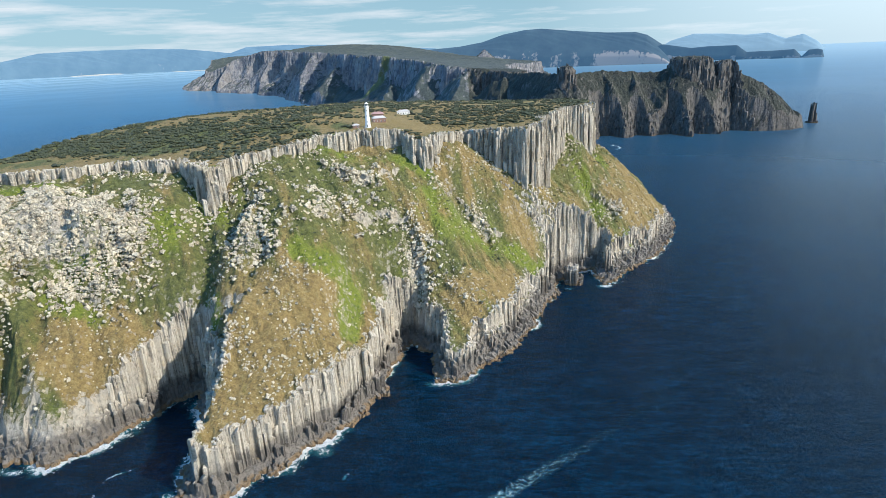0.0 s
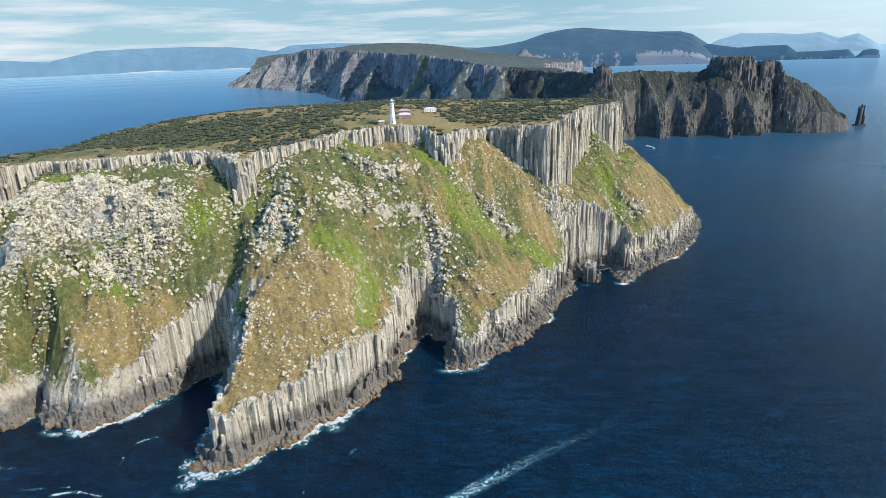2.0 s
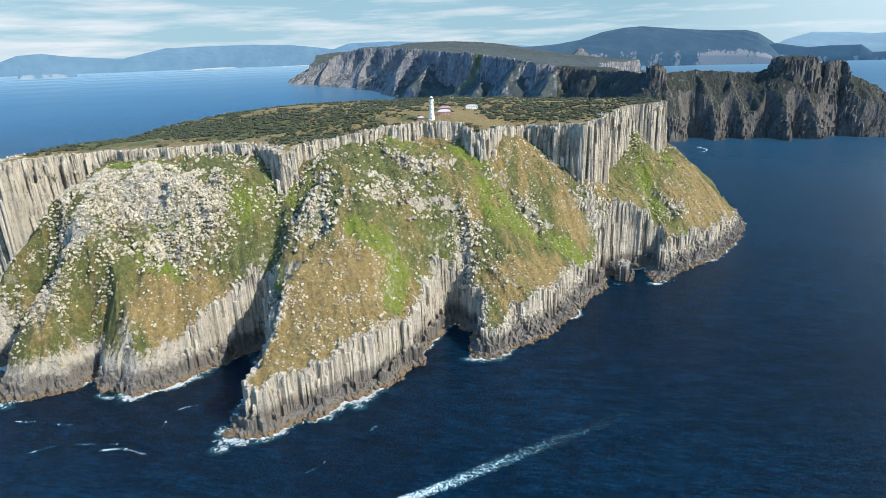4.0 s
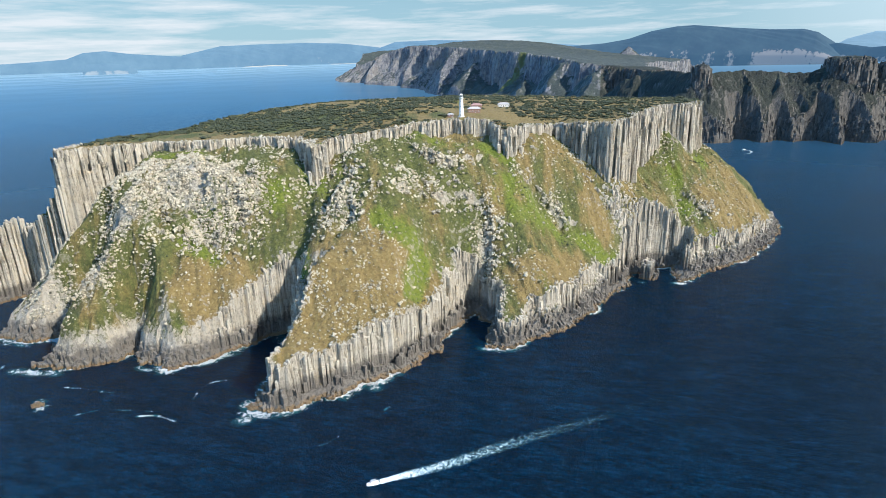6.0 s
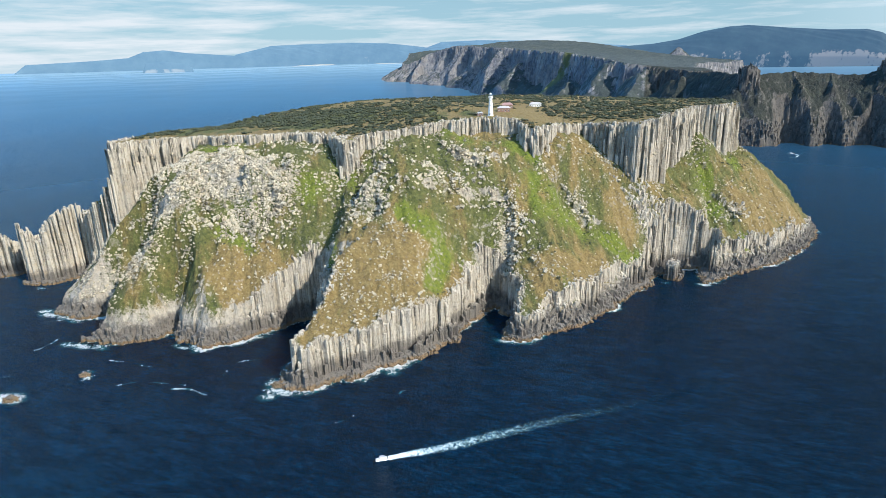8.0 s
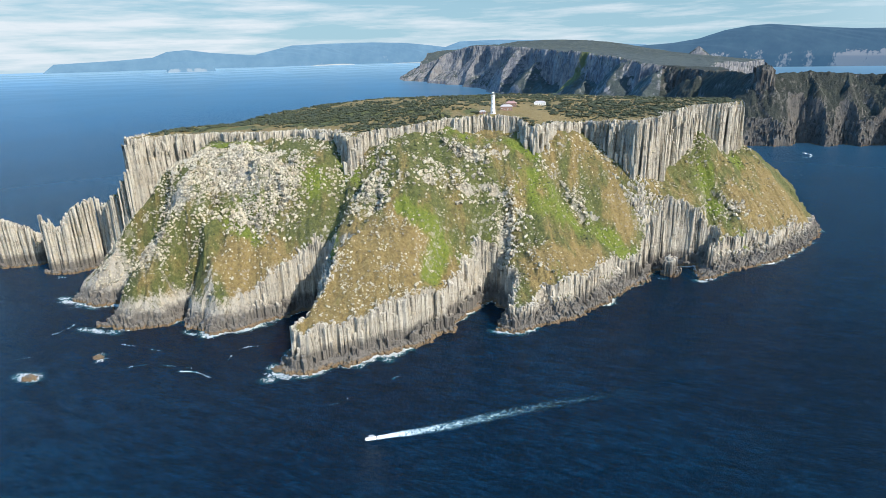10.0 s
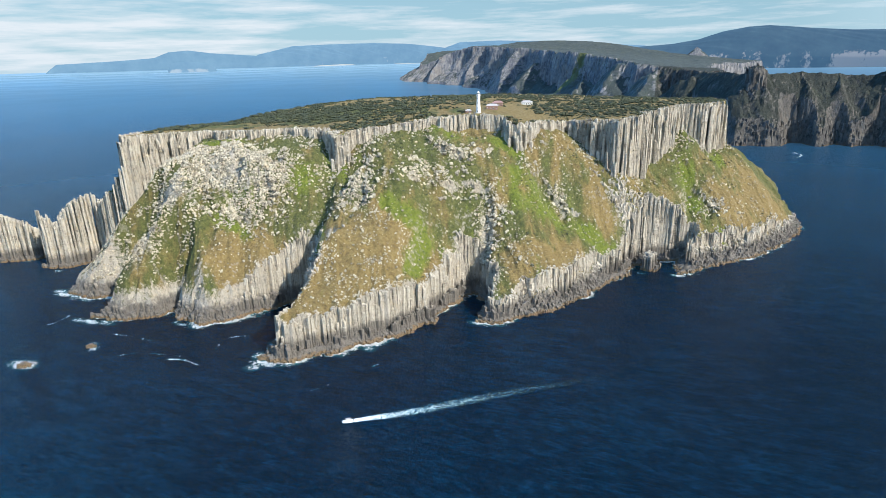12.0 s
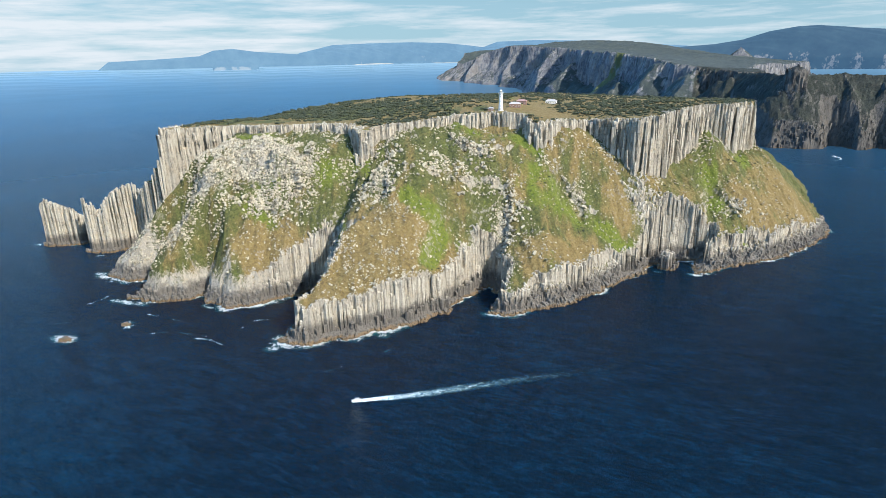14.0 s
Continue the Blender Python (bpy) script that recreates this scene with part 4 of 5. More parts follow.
x, y = rock_rng.uniform(-460, 310, 16000), rock_rng.uniform(300, 900, 16000)
ok = (inside(x, y, RIM) < -6) & (inside(x, y, COAST) > 16) & (lumps(x, y, 38, 95, 4, 0.7) - 0.5 * blot(x, y, HEATH) > 0.22 + 0.3 * rock_rng.random(len(x)))
shrubs("slope_shrubs", x[ok], y[ok], 0.4 + 0.9 * rock_rng.random(ok.sum()) ** 2, "low dark green bushes dotted over the grassy slope", 18)

# ---- lighthouse and station ----
def lighthouse(x, y):
    z = float(land_height(np.array([x]), np.array([y]))[0])
    ob = tagged(new("lighthouse"), "tall white round lighthouse tower with gallery and lantern", "lighthouse")
    ob.location = (x, y, z - 0.3)
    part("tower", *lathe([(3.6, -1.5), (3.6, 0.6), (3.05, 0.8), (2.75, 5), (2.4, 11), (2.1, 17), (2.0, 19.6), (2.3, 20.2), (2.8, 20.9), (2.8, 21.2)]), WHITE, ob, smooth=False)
    gallery = part("gallery", *lathe([(3.0, 21.2), (3.0, 21.45), (1.6, 21.45)], cap=False), GREY_PAINT, ob, "grey gallery deck with rails")
    for k in range(14):
        a = k * math.tau / 14
        v, f = lathe([(0.05, 21.4), (0.05, 22.5)], 6)
        part("rail_post", [(p + 2.9 * math.cos(a), q + 2.9 * math.sin(a), h) for p, q, h in v], f, WHITE, gallery)
    part("rail", *joined(lathe([(2.88, 22.45), (2.96, 22.45), (2.96, 22.53), (2.88, 22.53), (2.88, 22.45)], 28, False), lathe([(2.89, 21.95), (2.95, 21.95), (2.95, 22.0), (2.89, 21.95)], 28, False)), WHITE, gallery)
    lantern = part("lantern_room", *lathe([(1.75, 21.45), (1.75, 22.6), (1.7, 22.6)], 16), WHITE, ob)
    part("lantern_glass", *lathe([(1.62, 22.6), (1.62, 24.5)], 16), GLASS, lantern, "dark lantern glass")
    for k in range(8):
        a = k * math.tau / 8
        v, f = box(-0.06, -0.06, 22.6, 0.06, 0.06, 24.5)
        part("glazing_bar", [(p + 1.66 * math.cos(a), q + 1.66 * math.sin(a), h) for p, q, h in v], f, WHITE, lantern)
    part("dome", *lathe([(1.95, 24.5), (1.85, 24.75), (1.3, 25.3), (0.6, 25.7), (0.35, 25.8), (0.35, 26.2), (0.1, 26.4)], 16), WHITE, ob, smooth=True)
    for h in (5.5, 11.5, 17.0):
        r = float(np.interp(h, [0.8, 5, 11, 17, 19.6], [3.05, 2.75, 2.4, 2.1, 2.0]))
        part("window", *box(-0.35, -r - 0.06, h, 0.35, -r + 0.25, h + 1.2), DARK, ob, "small dark tower window")
    part("door", *box(-0.55, -3.12, 0.8, 0.55, -2.7, 2.9), DARK, ob, "dark tower door")
    return ob


def cottage(x, y, long, deep, high, turn, walls, roof, label, chimneys=2):
    z = float(land_height(np.array([x]), np.array([y]))[0])
    ob = tagged(new("keepers_house"), label, "house", "lighthouse station buildings")
    ob.location, ob.rotation_euler = (x, y, z), (0, 0, radians(turn))
    a, b = long / 2, deep / 2
    body = part("wall", *box(-a, -b, -1.0, a, b, high), walls, ob)
    e, t = 0.45, high + deep * 0.30
    part("roof", [(-a - e, -b - e, high), (a + e, -b - e, high), (a + e, b + e, high), (-a - e, b + e, high), (-a + b * 0.8, 0, t), (a - b * 0.8, 0, t),
                  (-a - e, -b - e, high - 0.15), (a + e, -b - e, high - 0.15), (a + e, b + e, high - 0.15), (-a - e, b + e, high - 0.15)],
         [(0, 1, 5, 4), (1, 2, 5), (2, 3, 4, 5), (3, 0, 4), (6, 7, 1, 0), (7, 8, 2, 1), (8, 9, 3, 2), (9, 6, 0, 3), (9, 8, 7, 6)], roof, ob)
    for k in range(chimneys):
        cx = (-0.45 + 0.9 * k) * a
        part("chimney", *box(cx - 0.45, -0.4, high + 0.2, cx + 0.45, 0.4, t + 1.2), BRICK, ob)
    n = max(2, int(long / 3.2))
    for k in range(n):
        wx = -a + (k + 0.5) * long / n
        w = part("door" if k == n // 2 else "window", *box(wx - 0.5, -b - 0.05, 0.15 if k == n // 2 else 0.95, wx + 0.5, -b + 0.1, 2.15), DARK, ob)
        part("frame", *box(wx - 0.62, -b - 0.03, 0.03 if k == n // 2 else 0.83, wx + 0.62, -b + 0.06, 2.28), WHITE, w)
    return ob


lighthouse(-90.7, 637.0)
cottage(-82, 668, 15, 8, 4.4, 14, BRICK, PALE_ROOF, "red brick keepers' house with a pale iron roof")
cottage(-90, 722, 14, 8, 4.6, 10, BRICK, RED_ROOF, "red brick keepers' house with a faded red roof")
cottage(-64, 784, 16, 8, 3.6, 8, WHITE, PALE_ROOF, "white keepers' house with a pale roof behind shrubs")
cottage(-103, 634, 7, 5, 2.6, 12, BRICK, PALE_ROOF, "small brick oil store with a pale roof by the lighthouse", 0)

# ---- boats ----
def motor_boat(x, y, heading, long, label):
    ob = tagged(new("motor_boat"), label, "boat")
    ob.location, ob.rotation_euler = (x, y, 0.1), (0, 0, radians(heading))
    h, w = long / 2, long * 0.17
    rows = [(-h, 0.95), (-h * 0.4, 1.0), (h * 0.2, 0.95), (h * 0.65, 0.62), (h * 0.98, 0.06)]
    v, f = [], []
    for k, (px, wide) in enumerate(rows):
        lift = 0.12 * long * max(0, k - 2) * 0.25
        v += [(px, -w * wide, 0.9 + lift), (px, -w * wide * 0.7, -0.1 + lift * 0.6), (px, 0, -0.4 + lift * 0.6), (px, w * wide * 0.7, -0.1 + lift * 0.6), (px, w * wide, 0.9 + lift)]
    for k in range(4):
        f += [(k * 5 + i, k * 5 + i + 1, k * 5 + i + 6, k * 5 + i + 5) for i in range(4)] + [(k * 5 + 5, k * 5 + 9, k * 5 + 4, k * 5)]
    f.append((0, 4, 3, 2, 1))
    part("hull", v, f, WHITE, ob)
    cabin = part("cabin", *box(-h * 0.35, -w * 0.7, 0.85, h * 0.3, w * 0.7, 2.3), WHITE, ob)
    part("windscreen", *box(h * 0.3, -w * 0.62, 1.45, h * 0.34, w * 0.62, 2.15), GLASS, cabin)
    part("canopy", *box(-h * 0.6, -w * 0.75, 2.3, h * 0.36, w * 0.75, 2.42), GREY_PAINT, ob)
    for side in (-0.35, 0.35):
        part("outboard_motor", *box(-h - 0.5, side * w - 0.2, 0.2, -h, side * w + 0.2, 1.35), DARK, ob)
    return ob


def wake(points, label):
    """A band of foam behind a boat: points of (x, y, half width, density)."""
    dense = []
    for (a, b) in zip(points, points[1:]):
        n = max(2, int(math.dist(a[:2], b[:2]) / 2.0))
        dense += [tuple(p + (q - p) * k / n for p, q in zip(a, b)) for k in range(n)]
    v, f, d = [], [], []
    for k, (x, y, w, q) in enumerate(dense):
        nx, ny = dense[min(k + 1, len(dense) - 1)][:2], dense[max(k - 1, 0)][:2]
        dx, dy = nx[0] - ny[0], nx[1] - ny[1]
        s = math.hypot(dx, dy) or 1
        wob = 0.6 * math.sin(k * 0.7) + 0.4 * math.sin(k * 1.9)
        for i in range(9):
            u = (i - 4) / 4
            v.append((x - dy / s * u * (w + wob * 0.5), y + dx / s * u * (w + wob * 0.5), 0.12))
            d.append(q * (1 - abs(u) ** 3))
        if k:
            f += [((k - 1) * 9 + i, (k - 1) * 9 + i + 1, k * 9 + i + 1, k * 9 + i) for i in range(8)]
    ob = mesh_object("boat_wake", v, f, WAKE)
    attribute(ob, "dens", np.array(d))
    return tagged(ob, label, "wake", kind="stuff")


motor_boat(-55, 223, 213, 7.5, "small white motor boat speeding over the blue sea")
wake([(-58, 221, 1.4, 1.1), (-50, 226.5, 2.6, 1.0), (-42, 232, 3.8, 0.74), (-28, 241, 5.0, 0.56), (-10, 254, 5.8, 0.48), (8, 269, 6.4, 0.41), (36, 291, 6.4, 0.31), (74, 319, 6.0, 0.20), (105, 343, 5.4, 0.12), (150, 378, 4.0, 0.04)],
     "long white foaming wake trailing behind the boat")
motor_boat(418, 1553, 160, 10.0, "distant white motor boat in the strait")
wake([(417, 1553, 1.6, 1.1), (422, 1550, 2.4, 0.9), (428, 1540, 2.6, 0.7), (429, 1520, 2.6, 0.58), (418, 1496, 2.4, 0.5), (402, 1484, 2.2, 0.4)], "short curved white wake behind the distant boat")

# ---- the cape and its long wall of cliffs ----
MAIN_COAST = [(-3000, 7000), (-2923, 6507), (-2619, 5907), (-2415, 5687), (-2200, 5560), (-2076, 5240), (-1900, 5150), (-1762, 4960), (-1600, 4900), (-1480, 4600),
              (-1250, 4350), (-1031, 3789), (-930, 3650), (-771, 3280), (-620, 3150), (-520, 2900), (-300, 2560), (-60, 2200), (80, 1950), (180, 1830),
              (230, 1720), (290, 1659), (326, 1665), (371, 1656), (404, 1665), (432, 1738), (461, 1730), (478, 1676), (494, 1676), (535, 1735),
              (557, 1692), (582, 1709), (632, 1730), (647, 1692), (662, 1654), (692, 1718), (728, 1694), (757, 1686), (788, 1745), (817, 1760), (864, 1730), (920, 1713), (975, 1720), (1035, 1772), (1030, 1860), (960, 1960), (860, 2080), (700, 2250),
              (500, 2450), (350, 2800), (450, 3400), (700, 4200), (900, 5600), (600, 7200), (-800, 8200), (-2300, 8000)]
MAIN_RIM = [(-2460, 6080), (-2200, 5840), (-1930, 5500), (-1690, 5340), (-1560, 5080), (-1360, 4930), (-1230, 4600), (-1060, 4400), (-930, 4040), (-800, 3900), (-690, 3560), (-560, 3380), (-400, 3030), (-230, 2890), (-130, 2640), (60, 2380), (200, 2150),
            (300, 2300), (240, 2800), (300, 3400), (560, 4300), (760, 5600), (400, 7000), (-800, 7900), (-2200, 7700), (-2750, 6900)]
CREST = [(200, 2150, 178), (330, 1790, 178), (440, 1835, 180), (560, 1850, 174), (622, 1840, 170), (652, 1838, 186), (684, 1836, 206), (720, 1840, 190), (760, 1830, 172), (800, 1835, 168), (850, 1830, 165),
         (880, 1815, 150), (930, 1800, 119), (985, 1780, 72), (1005, 1770, 46), (1040, 1780, 26)]
HEADS = [([(655, 1850), (672, 1800), (700, 1785), (740, 1782), (764, 1795), (766, 1880), (690, 1920)], 211), ([(784, 1797), (836, 1788), (850, 1870), (795, 1885)], 197),
         ([(314, 1792), (326, 1762), (350, 1764), (356, 1800)], 204)]
# spurs of the cape and of the long wall of cliffs, from the water up
CAPE_SPURS = [[(388, 1662, 6), (376, 1690, 62), (360, 1745, 140), (345, 1790, 180)], [(487, 1680, 6), (480, 1715, 70), (468, 1780, 142), (450, 1835, 180)], [(558, 1696, 6), (556, 1730, 74), (540, 1790, 140), (545, 1850, 174)],
              [(659, 1658, 4), (654, 1695, 58), (640, 1760, 122), (650, 1830, 172)], [(752, 1690, 4), (738, 1722, 62), (718, 1772, 140), (712, 1800, 190)], [(830, 1770, 30), (835, 1800, 120), (840, 1830, 165)],
              [(920, 1722, 10), (915, 1760, 56), (905, 1805, 126)], [(300, 1668, 8), (318, 1715, 70), (334, 1770, 150)]]
WALL_SPURS = [[(-2740, 6130, 10), (-2600, 6090, 70), (-2480, 6100, 150)], [(-2110, 5285, 10), (-2070, 5400, 120), (-1990, 5560, 286)], [(-1840, 5155, 10), (-1800, 5270, 130), (-1740, 5400, 300)],
              [(-1560, 4750, 10), (-1530, 4880, 130), (-1470, 5020, 310)], [(-1285, 4440, 8), (-1250, 4540, 120), (-1190, 4660, 300)], [(-995, 3692, 10), (-955, 3800, 130), (-890, 3950, 275)],
              [(-748, 3172, 6), (-725, 3240, 70), (-690, 3330, 130), (-640, 3450, 200)], [(-470, 2860, 6), (-400, 2900, 80), (-290, 2960, 225)], [(-300, 2562, 6), (-285, 2640, 90), (-265, 2700, 125)],
              [(-180, 2330, 6), (-150, 2420, 100), (-90, 2500, 210)], [(-20, 2120, 6), (10, 2200, 100), (60, 2310, 190)], [(130, 1905, 6), (150, 1990, 90), (180, 2080, 172)]]
main_top = Sheet([[(-2500, 6050, 150)], [(-2250, 5780, 205)], [(-1990, 5450, 284)], [(-1700, 5170, 322)], [(-1400, 4720, 309)], [(-920, 3860, 287)], [(-680, 3380, 270)], [(-430, 2960, 256)],
                  [(-200, 2620, 232)], [(30, 2300, 196)], [(190, 2120, 176)], [(240, 2800, 178)], [(300, 3400, 175)], [(560, 4300, 165)], [(-1500, 6500, 378)], [(-950, 6500, 372)], [(-500, 6300, 335)], [(-100, 5500, 250)], [(400, 6000, 160)],
                  [(-600, 4500, 270)], [(-2600, 7000, 300)], [(400, 7000, 160)]], 1e9)


def ridge(x, y, line, fall):
    out = np.full(x.shape, -1e3)
    for (ax, ay, az), (bx, by, bz) in zip(line, line[1:]):
        dx, dy = bx - ax, by - ay
        k = np.clip(((x - ax) * dx + (y - ay) * dy) / (dx * dx + dy * dy), 0, 1)
        out = np.maximum(out, az + (bz - az) * k - fall * np.hypot(x - ax - k * dx, y - ay - k * dy))
    return out


def main_shape(x, y, r, r2):
    """The cape's height at places, and whether a place lies where columns stand."""
    here = (x > 190) & (y < 2500)
    shore = inside(x, y, MAIN_COAST) + np.where(here, 7 * lumps(x, y, 40, 103, 4, 0.6), 30 * lumps(x, y, 160, 104, 4, 0.6)) + (r - 0.5) * 5
    rim = inside(x, y, MAIN_RIM) + 45 * lumps(x, y, 240, 105, 4, 0.6) + (r - 0.5) * 6
    ribs = 0.5 - np.abs(lumps(x + 0.4 * y, 0.3 * y - 0.2 * x, 110, 119, 4, 0.6))
    spur = np.full(x.shape, -50.0)
    for line in WALL_SPURS:
        spur = np.maximum(spur, ridge(x, y, line, 0.78))
    z = np.maximum(8 + 0.5 * shore + 30 * ribs, spur + 16 * ribs - 4) + 14 * lumps(x, y, 70, 107, 5, 0.62)
    top = main_top(x, y) + 6 * lumps(x, y, 150, 109)
    z = np.where(rim > 0, top, np.where(rim > -26, np.maximum(np.minimum(z, top - 6), top + rim * (3.6 + 2.0 * r2)), np.minimum(z, top - 12)))
    crest = ridge(x, y, CREST, 1.0)
    for line in CAPE_SPURS:
        crest = np.maximum(crest, ridge(x, y, line, 1.25))
    gullies = 0.5 - np.abs(lumps(x + 0.3 * y, y * 0.25, 30, 121, 4, 0.6))
    cape = crest + np.clip(1.2 - crest / 190, 0, 1) * (18 * gullies - 5) + 4 * lumps(x, y, 20, 118, 5, 0.7)
    near = (x > 190) & (y < 2500)
    z = np.where(near, np.maximum(cape, np.where(rim > 0, z, -50)), z)
    column = ~near & (np.abs(rim + 10) < 30)
    for outline, h in HEADS:
        d = inside(x, y, outline) + 3 * lumps(x, y, 35, 111, 2) + (r - 0.5) * 8
        head = np.where(d > 0, h - 12 * r2**3 - 10 * np.maximum(1 - d / 22, 0) ** 2, h - 10 + d * (3.5 + 6 * r2))
        z = np.where(d > -26, np.maximum(z, head), z)
        column |= np.abs(d + 10) < 24
    z = np.maximum(z, 278 - 0.85 * np.hypot(x - 300, y - 6195))
    wall = np.where(near, 3 + shore * (2.6 + 2.2 * np.abs(lumps(x, y * 0.5, 60, 123, 3))) + 9 * (r2 - 0.5), 2 + shore * (2.0 + 0.9 * r2) + 4 * (r - 0.5))
    return np.where(shore < 0, -12, np.minimum(z, wall)), column


mx = steps((-3100, -1000, 11), (-1000, 240, 8), (240, 1080, 4.0))
my = steps((1640, 2000, 4.0), (2000, 2600, 9), (2600, 5600, 12), (5600, 8300, 50))
gx, gy = np.meshgrid(mx, my)
cx1, cy1 = cells(gx, gy, 7.5, 200)
cx2, cy2 = cells(gx, gy, 20.0, 210)
cx, cy = np.where(gy < 2150, cx1, cx2), np.where(gy < 2150, cy1, cy2)
r, r2 = luck(cx, cy)
even, column = main_shape(gx, gy, np.full(gx.shape, 0.5), np.full(gx.shape, 0.4))
block = main_shape(cx, cy, r, r2)[0]
main_z = np.where(column & (np.abs(block - even) > 5), np.minimum(block, even), even + 3.0 * lumps(gx, gy, 26, 113, 4, 0.7))
wet = main_z > -6
keep = wet[:-1, :-1] | wet[1:, :-1] | wet[:-1, 1:] | wet[1:, 1:]


def main_material(name, rock_tones, scrub_tones, k, turf=None):
    """Cliffs and scrub: steep ground is rock with tall streaks; the turf of one steep gully shows as a green patch."""
    m, t, bsdf, vec = material(name, 0.95)
    rock, tall = rock_colour(t, vec, *rock_tones, k, 0.35)
    slope_z = node(t, "ShaderNodeSeparateXYZ", Vector=node(t, "ShaderNodeNewGeometry").outputs["True Normal"]).outputs["Z"]
    n = noise_node(t, vec, 0.03, 8, 0.7)
    scrub = ramp(t, noise_node(t, vec, 0.02, 8, 0.7), [(0.35, scrub_tones[0]), (0.58, scrub_tones[1]), (0.72, scrub_tones[2])])
    fac = ramp(t, math_node(t, "ADD", slope_z, math_node(t, "MULTIPLY", math_node(t, "SUBTRACT", n, 0.5), 0.9)), [(0.40, 0.0), (0.58, 1.0)])
    colour = mix(t, fac, rock, scrub)
    if turf:
        green = node(t, "ShaderNodeAttribute", props={"attribute_name": "turf"}).outputs["Fac"]
        colour = mix(t, ramp(t, math_node(t, "ADD", green, math_node(t, "MULTIPLY", math_node(t, "SUBTRACT", n, 0.5), 1.2)), [(0.4, 0.0), (0.6, 1.0)]), colour, turf)
    set_in(t, bsdf, Base_Color=colour, Normal=bump(t, math_node(t, "ADD", n, tall), 5.0, 0.9))
    return m


# rock tones carry the shade of the cape's seaward side
CAPE_SHADE_TONES = ((0.020, 0.020, 0.022), (0.044, 0.044, 0.045), (0.100, 0.094, 0.088))
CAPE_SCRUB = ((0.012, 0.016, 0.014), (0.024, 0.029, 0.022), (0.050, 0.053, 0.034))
# distance haze is tinted into the headland's bluish rock and scrub
WALL_HAZE_TONES = ((0.082, 0.090, 0.112), (0.160, 0.164, 0.180), (0.260, 0.250, 0.248))
WALL_HAZE_SCRUB = ((0.030, 0.042, 0.044), (0.050, 0.062, 0.056), (0.085, 0.095, 0.065))
near_part = ((gy < 2400) & (gx > 60))[:-1, :-1]
cape, used = grid_object("cape", mx, my, main_z, main_material("cape_ground", CAPE_SHADE_TONES, CAPE_SCRUB, 0.32), None, keep & near_part, False, True)
tagged(cape, "dark cape of columnar rock and scrub across the strait", "cape", kind="structure")
headland, used = grid_object("headland", mx, my, main_z, main_material("headland_ground", WALL_HAZE_TONES, WALL_HAZE_SCRUB, 0.12, (0.085, 0.100, 0.045)), None, keep & ~near_part, False, True)
attribute(headland, "turf", blot(gx, gy, [(-400, 2885, 45, 30, 1), (-350, 2915, 45, 30, 1), (-300, 2945, 40, 28, .9), (-440, 2865, 30, 22, .8)]).ravel()[used])
tagged(headland, "long grey wall of sea cliffs with a scrubby plateau", "headland", kind="structure")

lat = 6.5
hx, hy = np.meshgrid(np.arange(290, 880, lat), np.arange(1640, 1930, lat))
hx, hy = hx + lat * 0.5 * ((hy / lat).astype(int) % 2) + 2.4 * (grain(hx, hy, 401) - 0.5), hy + 2.4 * (grain(hx, hy, 402) - 0.5)
hr, hr2 = luck(hx, hy)
head_z, _ = main_shape(hx, hy, hr, hr2)
low_z = head_z.copy()
for da in (-1, 0, 1):
    for db in (-1, 0, 1):
        low_z = np.minimum(low_z, np.roll(np.roll(head_z, da, 0), db, 1))
by_head = np.max([inside(hx, hy, outline) for outline, h in HEADS], axis=0)
sheer_head = (head_z - low_z > 13) & (head_z > 4) & ((by_head > -24) | (head_z < 70))
sheer_head[[0, -1]], sheer_head[:, [0, -1]] = False, False
pv, pf = [], []
for px, py, pz, pb in zip(hx[sheer_head].tolist(), hy[sheer_head].tolist(), head_z[sheer_head].tolist(), low_z[sheer_head].tolist()):
    prism(pv, pf, px, py, pz + 0.8, max(pb - 8, -5), lat * 0.62, int(px * 100 + py))
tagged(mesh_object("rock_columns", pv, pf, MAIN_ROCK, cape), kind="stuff")


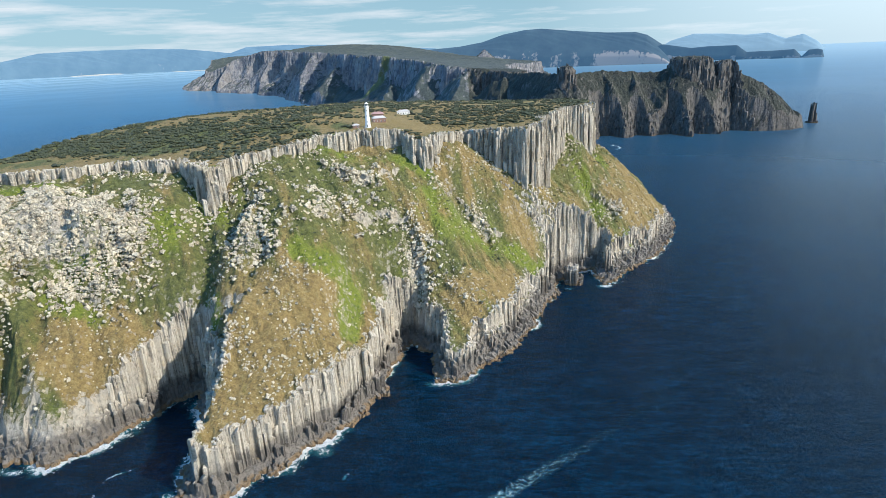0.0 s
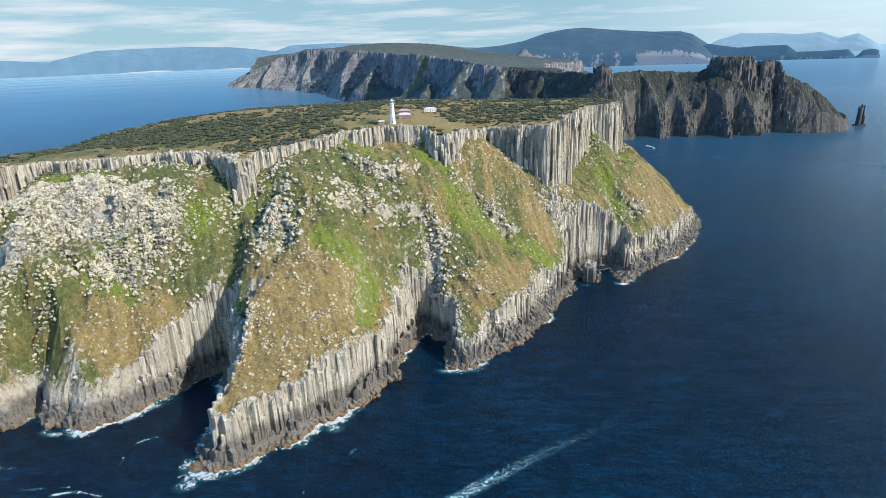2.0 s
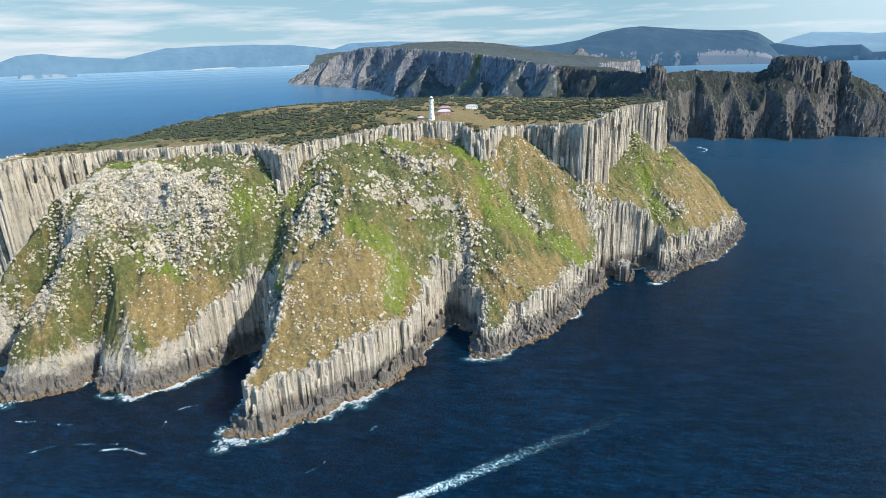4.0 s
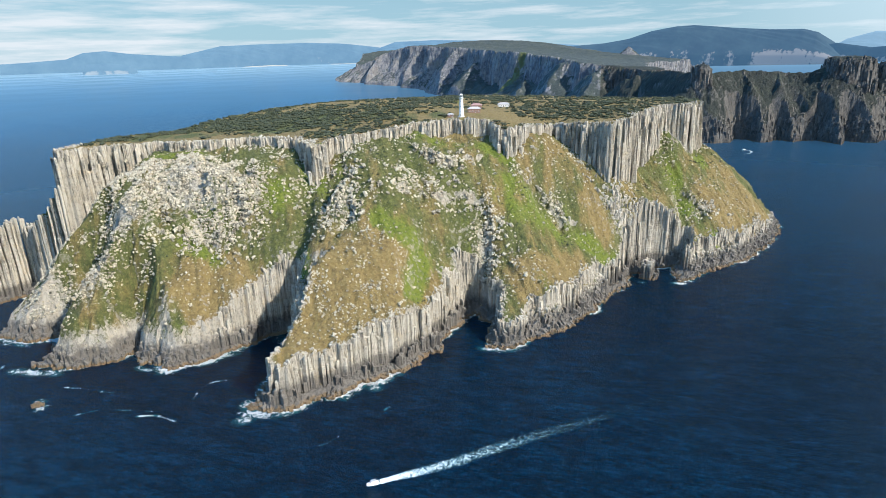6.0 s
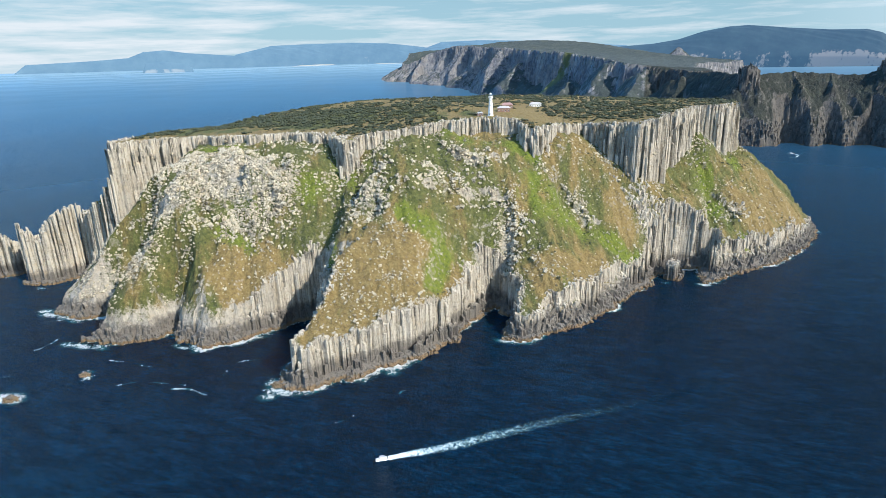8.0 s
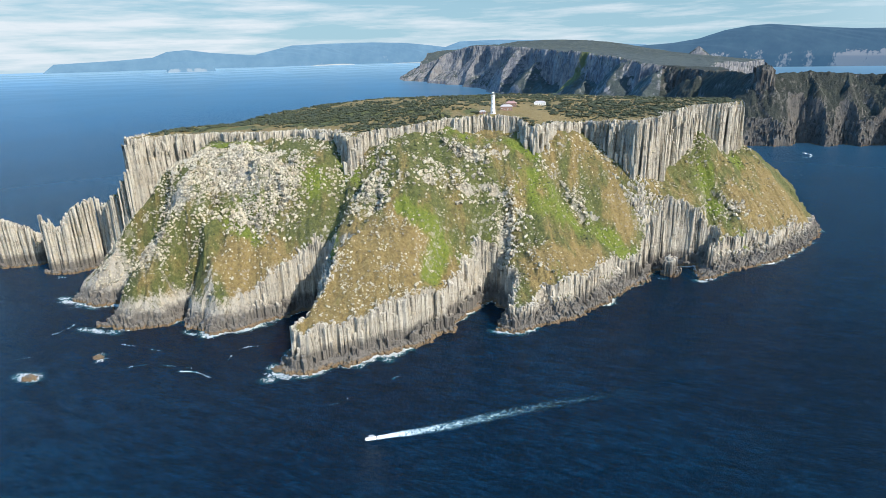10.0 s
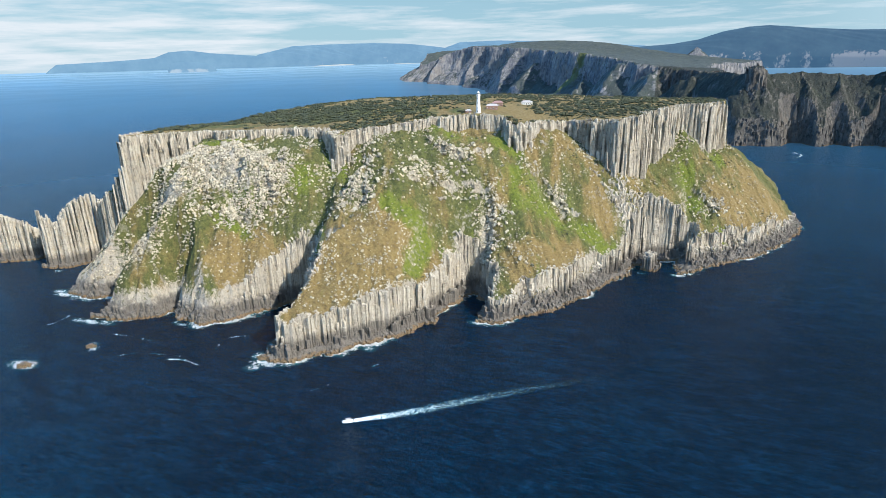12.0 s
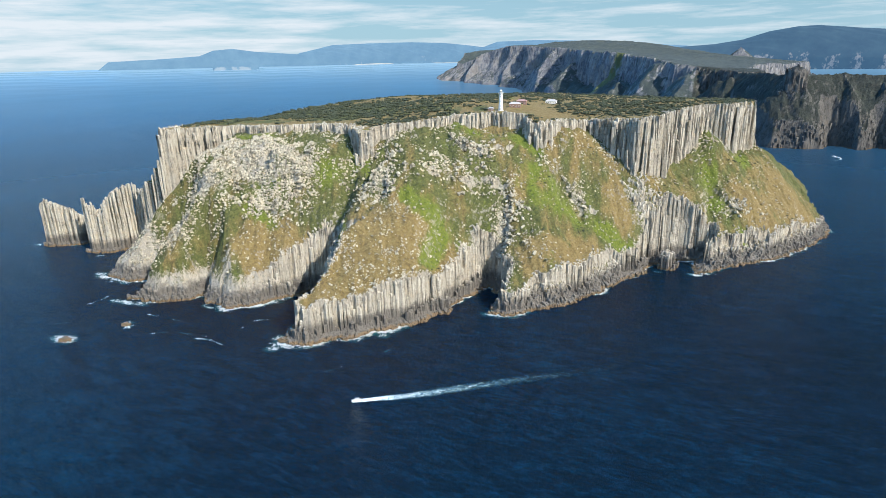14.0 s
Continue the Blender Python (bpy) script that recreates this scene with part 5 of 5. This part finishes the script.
# ---- far land, a backdrop of distance ----
def far_range(name, skyline, far, mat, label, deep=2500.0, cliff=0.0, seed=0):
    """Far hills: a skyline of (bearing, elevation) in degrees at a distance, falling to the water in front."""
    az = np.arange(skyline[0][0], skyline[-1][0], 0.06)
    el = np.interp(az, [p[0] for p in skyline], [p[1] for p in skyline])
    verts, kinds = [], []
    rows = [(0, 0), (0.006, 0.05), (0.012, 0.11), (0.022, 0.18), (0.035, 0.25), (0.08, 0.32), (0.14, 0.39), (0.22, 0.46), (0.32, 0.55), (0.44, 0.66), (0.58, 0.78), (0.74, 0.90), (0.9, 0.98), (1.0, 1.0), (1.3, 0.85)]
    crest = np.maximum(246.0 + (far + deep) * np.tan(np.radians(el)), 4)
    levels = np.concatenate([np.linspace(0, 0.05, 8), np.linspace(0.07, 1.0, 38), [1.3]])
    for k in levels.tolist():
        share = float(np.interp(k, [p[0] for p in rows], [p[1] for p in rows]))
        sweep, back = az * far * math.pi / 180, az * 0 + k * deep * 1.6
        spurs = 0.35 - np.abs(lumps(sweep + 0.35 * back, 0.15 * back, 620, seed, 4, 0.5))
        z = crest * np.clip(share + 0.08 * spurs * math.sin(math.pi * min(k, 1)) ** 0.7 * (0.03 < k < 0.97), 0, 1.0)
        d = far + deep * k + 0 * az
        verts.append(np.stack([d * np.sin(np.radians(az)), d * np.cos(np.radians(az)), z - 8 * (k == 0)], -1))
        kinds.append(cliff * (0.95 + 1.1 * lumps(sweep, sweep * 0, 300, seed + 3, 4, 0.6)) * float(np.interp(k, (0, 0.012, 0.035, 0.08, 0.14, 0.2), (1, 1, 0.95, 0.8, 0.4, 0))))
    rows = levels
    n = len(az)
    faces = [(r * n + c, r * n + c + 1, (r + 1) * n + c + 1, (r + 1) * n + c) for r in range(len(rows) - 1) for c in range(n - 1)]
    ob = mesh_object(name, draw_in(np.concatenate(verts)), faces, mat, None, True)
    attribute(ob, "cliff", np.concatenate(kinds))
    return tagged(ob, label, "hills", kind="structure")


NEAR_HAZE = backdrop_material("hazy_mountain", (0.008, 0.018, 0.024), (0.022, 0.040, 0.044), (0.22, 0.185, 0.16), (0.045, 0.125, 0.245), 0.5)
FAR_HAZE = backdrop_material("far_hazy_hills", (0.03, 0.06, 0.09), (0.06, 0.10, 0.13), (0.17, 0.18, 0.185), (0.12, 0.26, 0.42), 0.55)
PALE_HAZE = backdrop_material("pale_hazy_hills", (0.05, 0.09, 0.13), (0.08, 0.13, 0.17), None, (0.21, 0.34, 0.45), 0.7)
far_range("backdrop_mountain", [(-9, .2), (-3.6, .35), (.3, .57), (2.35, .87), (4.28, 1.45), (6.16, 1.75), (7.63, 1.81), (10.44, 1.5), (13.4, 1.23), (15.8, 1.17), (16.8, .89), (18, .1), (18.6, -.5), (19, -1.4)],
          9000, NEAR_HAZE, "blue forested mountain with pale sea cliffs at its foot", 2500, 0.62, 11)
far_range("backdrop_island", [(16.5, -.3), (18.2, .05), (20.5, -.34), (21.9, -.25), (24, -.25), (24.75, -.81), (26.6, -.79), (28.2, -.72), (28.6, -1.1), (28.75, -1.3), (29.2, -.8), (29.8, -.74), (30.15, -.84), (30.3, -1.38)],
          9900, NEAR_HAZE, "low blue headland ending in broken rocks", 500, 0.6, 15)
far_range("backdrop_hills", [(17, -.6), (18.66, .34), (20.4, .81), (22.7, .71), (24.4, .54), (26, .63), (27.3, .14), (28.5, .43), (29.5, -.13), (30.2, -.75)], 15500, PALE_HAZE, "pale blue hills on the horizon", 2500, 0, 19)
far_range("backdrop_shore", [(-38.5, -.2), (-37.4, .55), (-34.3, 1.22), (-31, 1.31), (-27, 1.34), (-24, 1.23), (-21.9, 1.0), (-19, .6), (-15, .5)], 24500, FAR_HAZE, "hazy blue shore with pale beaches across the bay", 4000, 0.2, 23)
far_range("backdrop_point", [(-54.1, -.6), (-53.2, .09), (-48.8, .27), (-46, .45), (-44.8, .9), (-43.2, 1.02), (-41.3, .75), (-38, .5), (-35, .3)], 24000, FAR_HAZE, "long blue headland across the bay", 1500, 0.0, 27)
far_range("backdrop_bluff", [(-45, -.6), (-44.7, .0), (-43.2, .08), (-41.8, -.1), (-41, -.5)], 17000, FAR_HAZE, "small cliffed bluff across the bay", 400, 0.5, 29)
far_range("backdrop_plateau", [(-21, .5), (-18.8, 1.22), (-15.2, 1.3), (-11.2, 1.15), (-8.6, .95), (-5, .72), (-2, .5)], 12000, FAR_HAZE, "hazy hills behind the cape", 3000, 0, 31)
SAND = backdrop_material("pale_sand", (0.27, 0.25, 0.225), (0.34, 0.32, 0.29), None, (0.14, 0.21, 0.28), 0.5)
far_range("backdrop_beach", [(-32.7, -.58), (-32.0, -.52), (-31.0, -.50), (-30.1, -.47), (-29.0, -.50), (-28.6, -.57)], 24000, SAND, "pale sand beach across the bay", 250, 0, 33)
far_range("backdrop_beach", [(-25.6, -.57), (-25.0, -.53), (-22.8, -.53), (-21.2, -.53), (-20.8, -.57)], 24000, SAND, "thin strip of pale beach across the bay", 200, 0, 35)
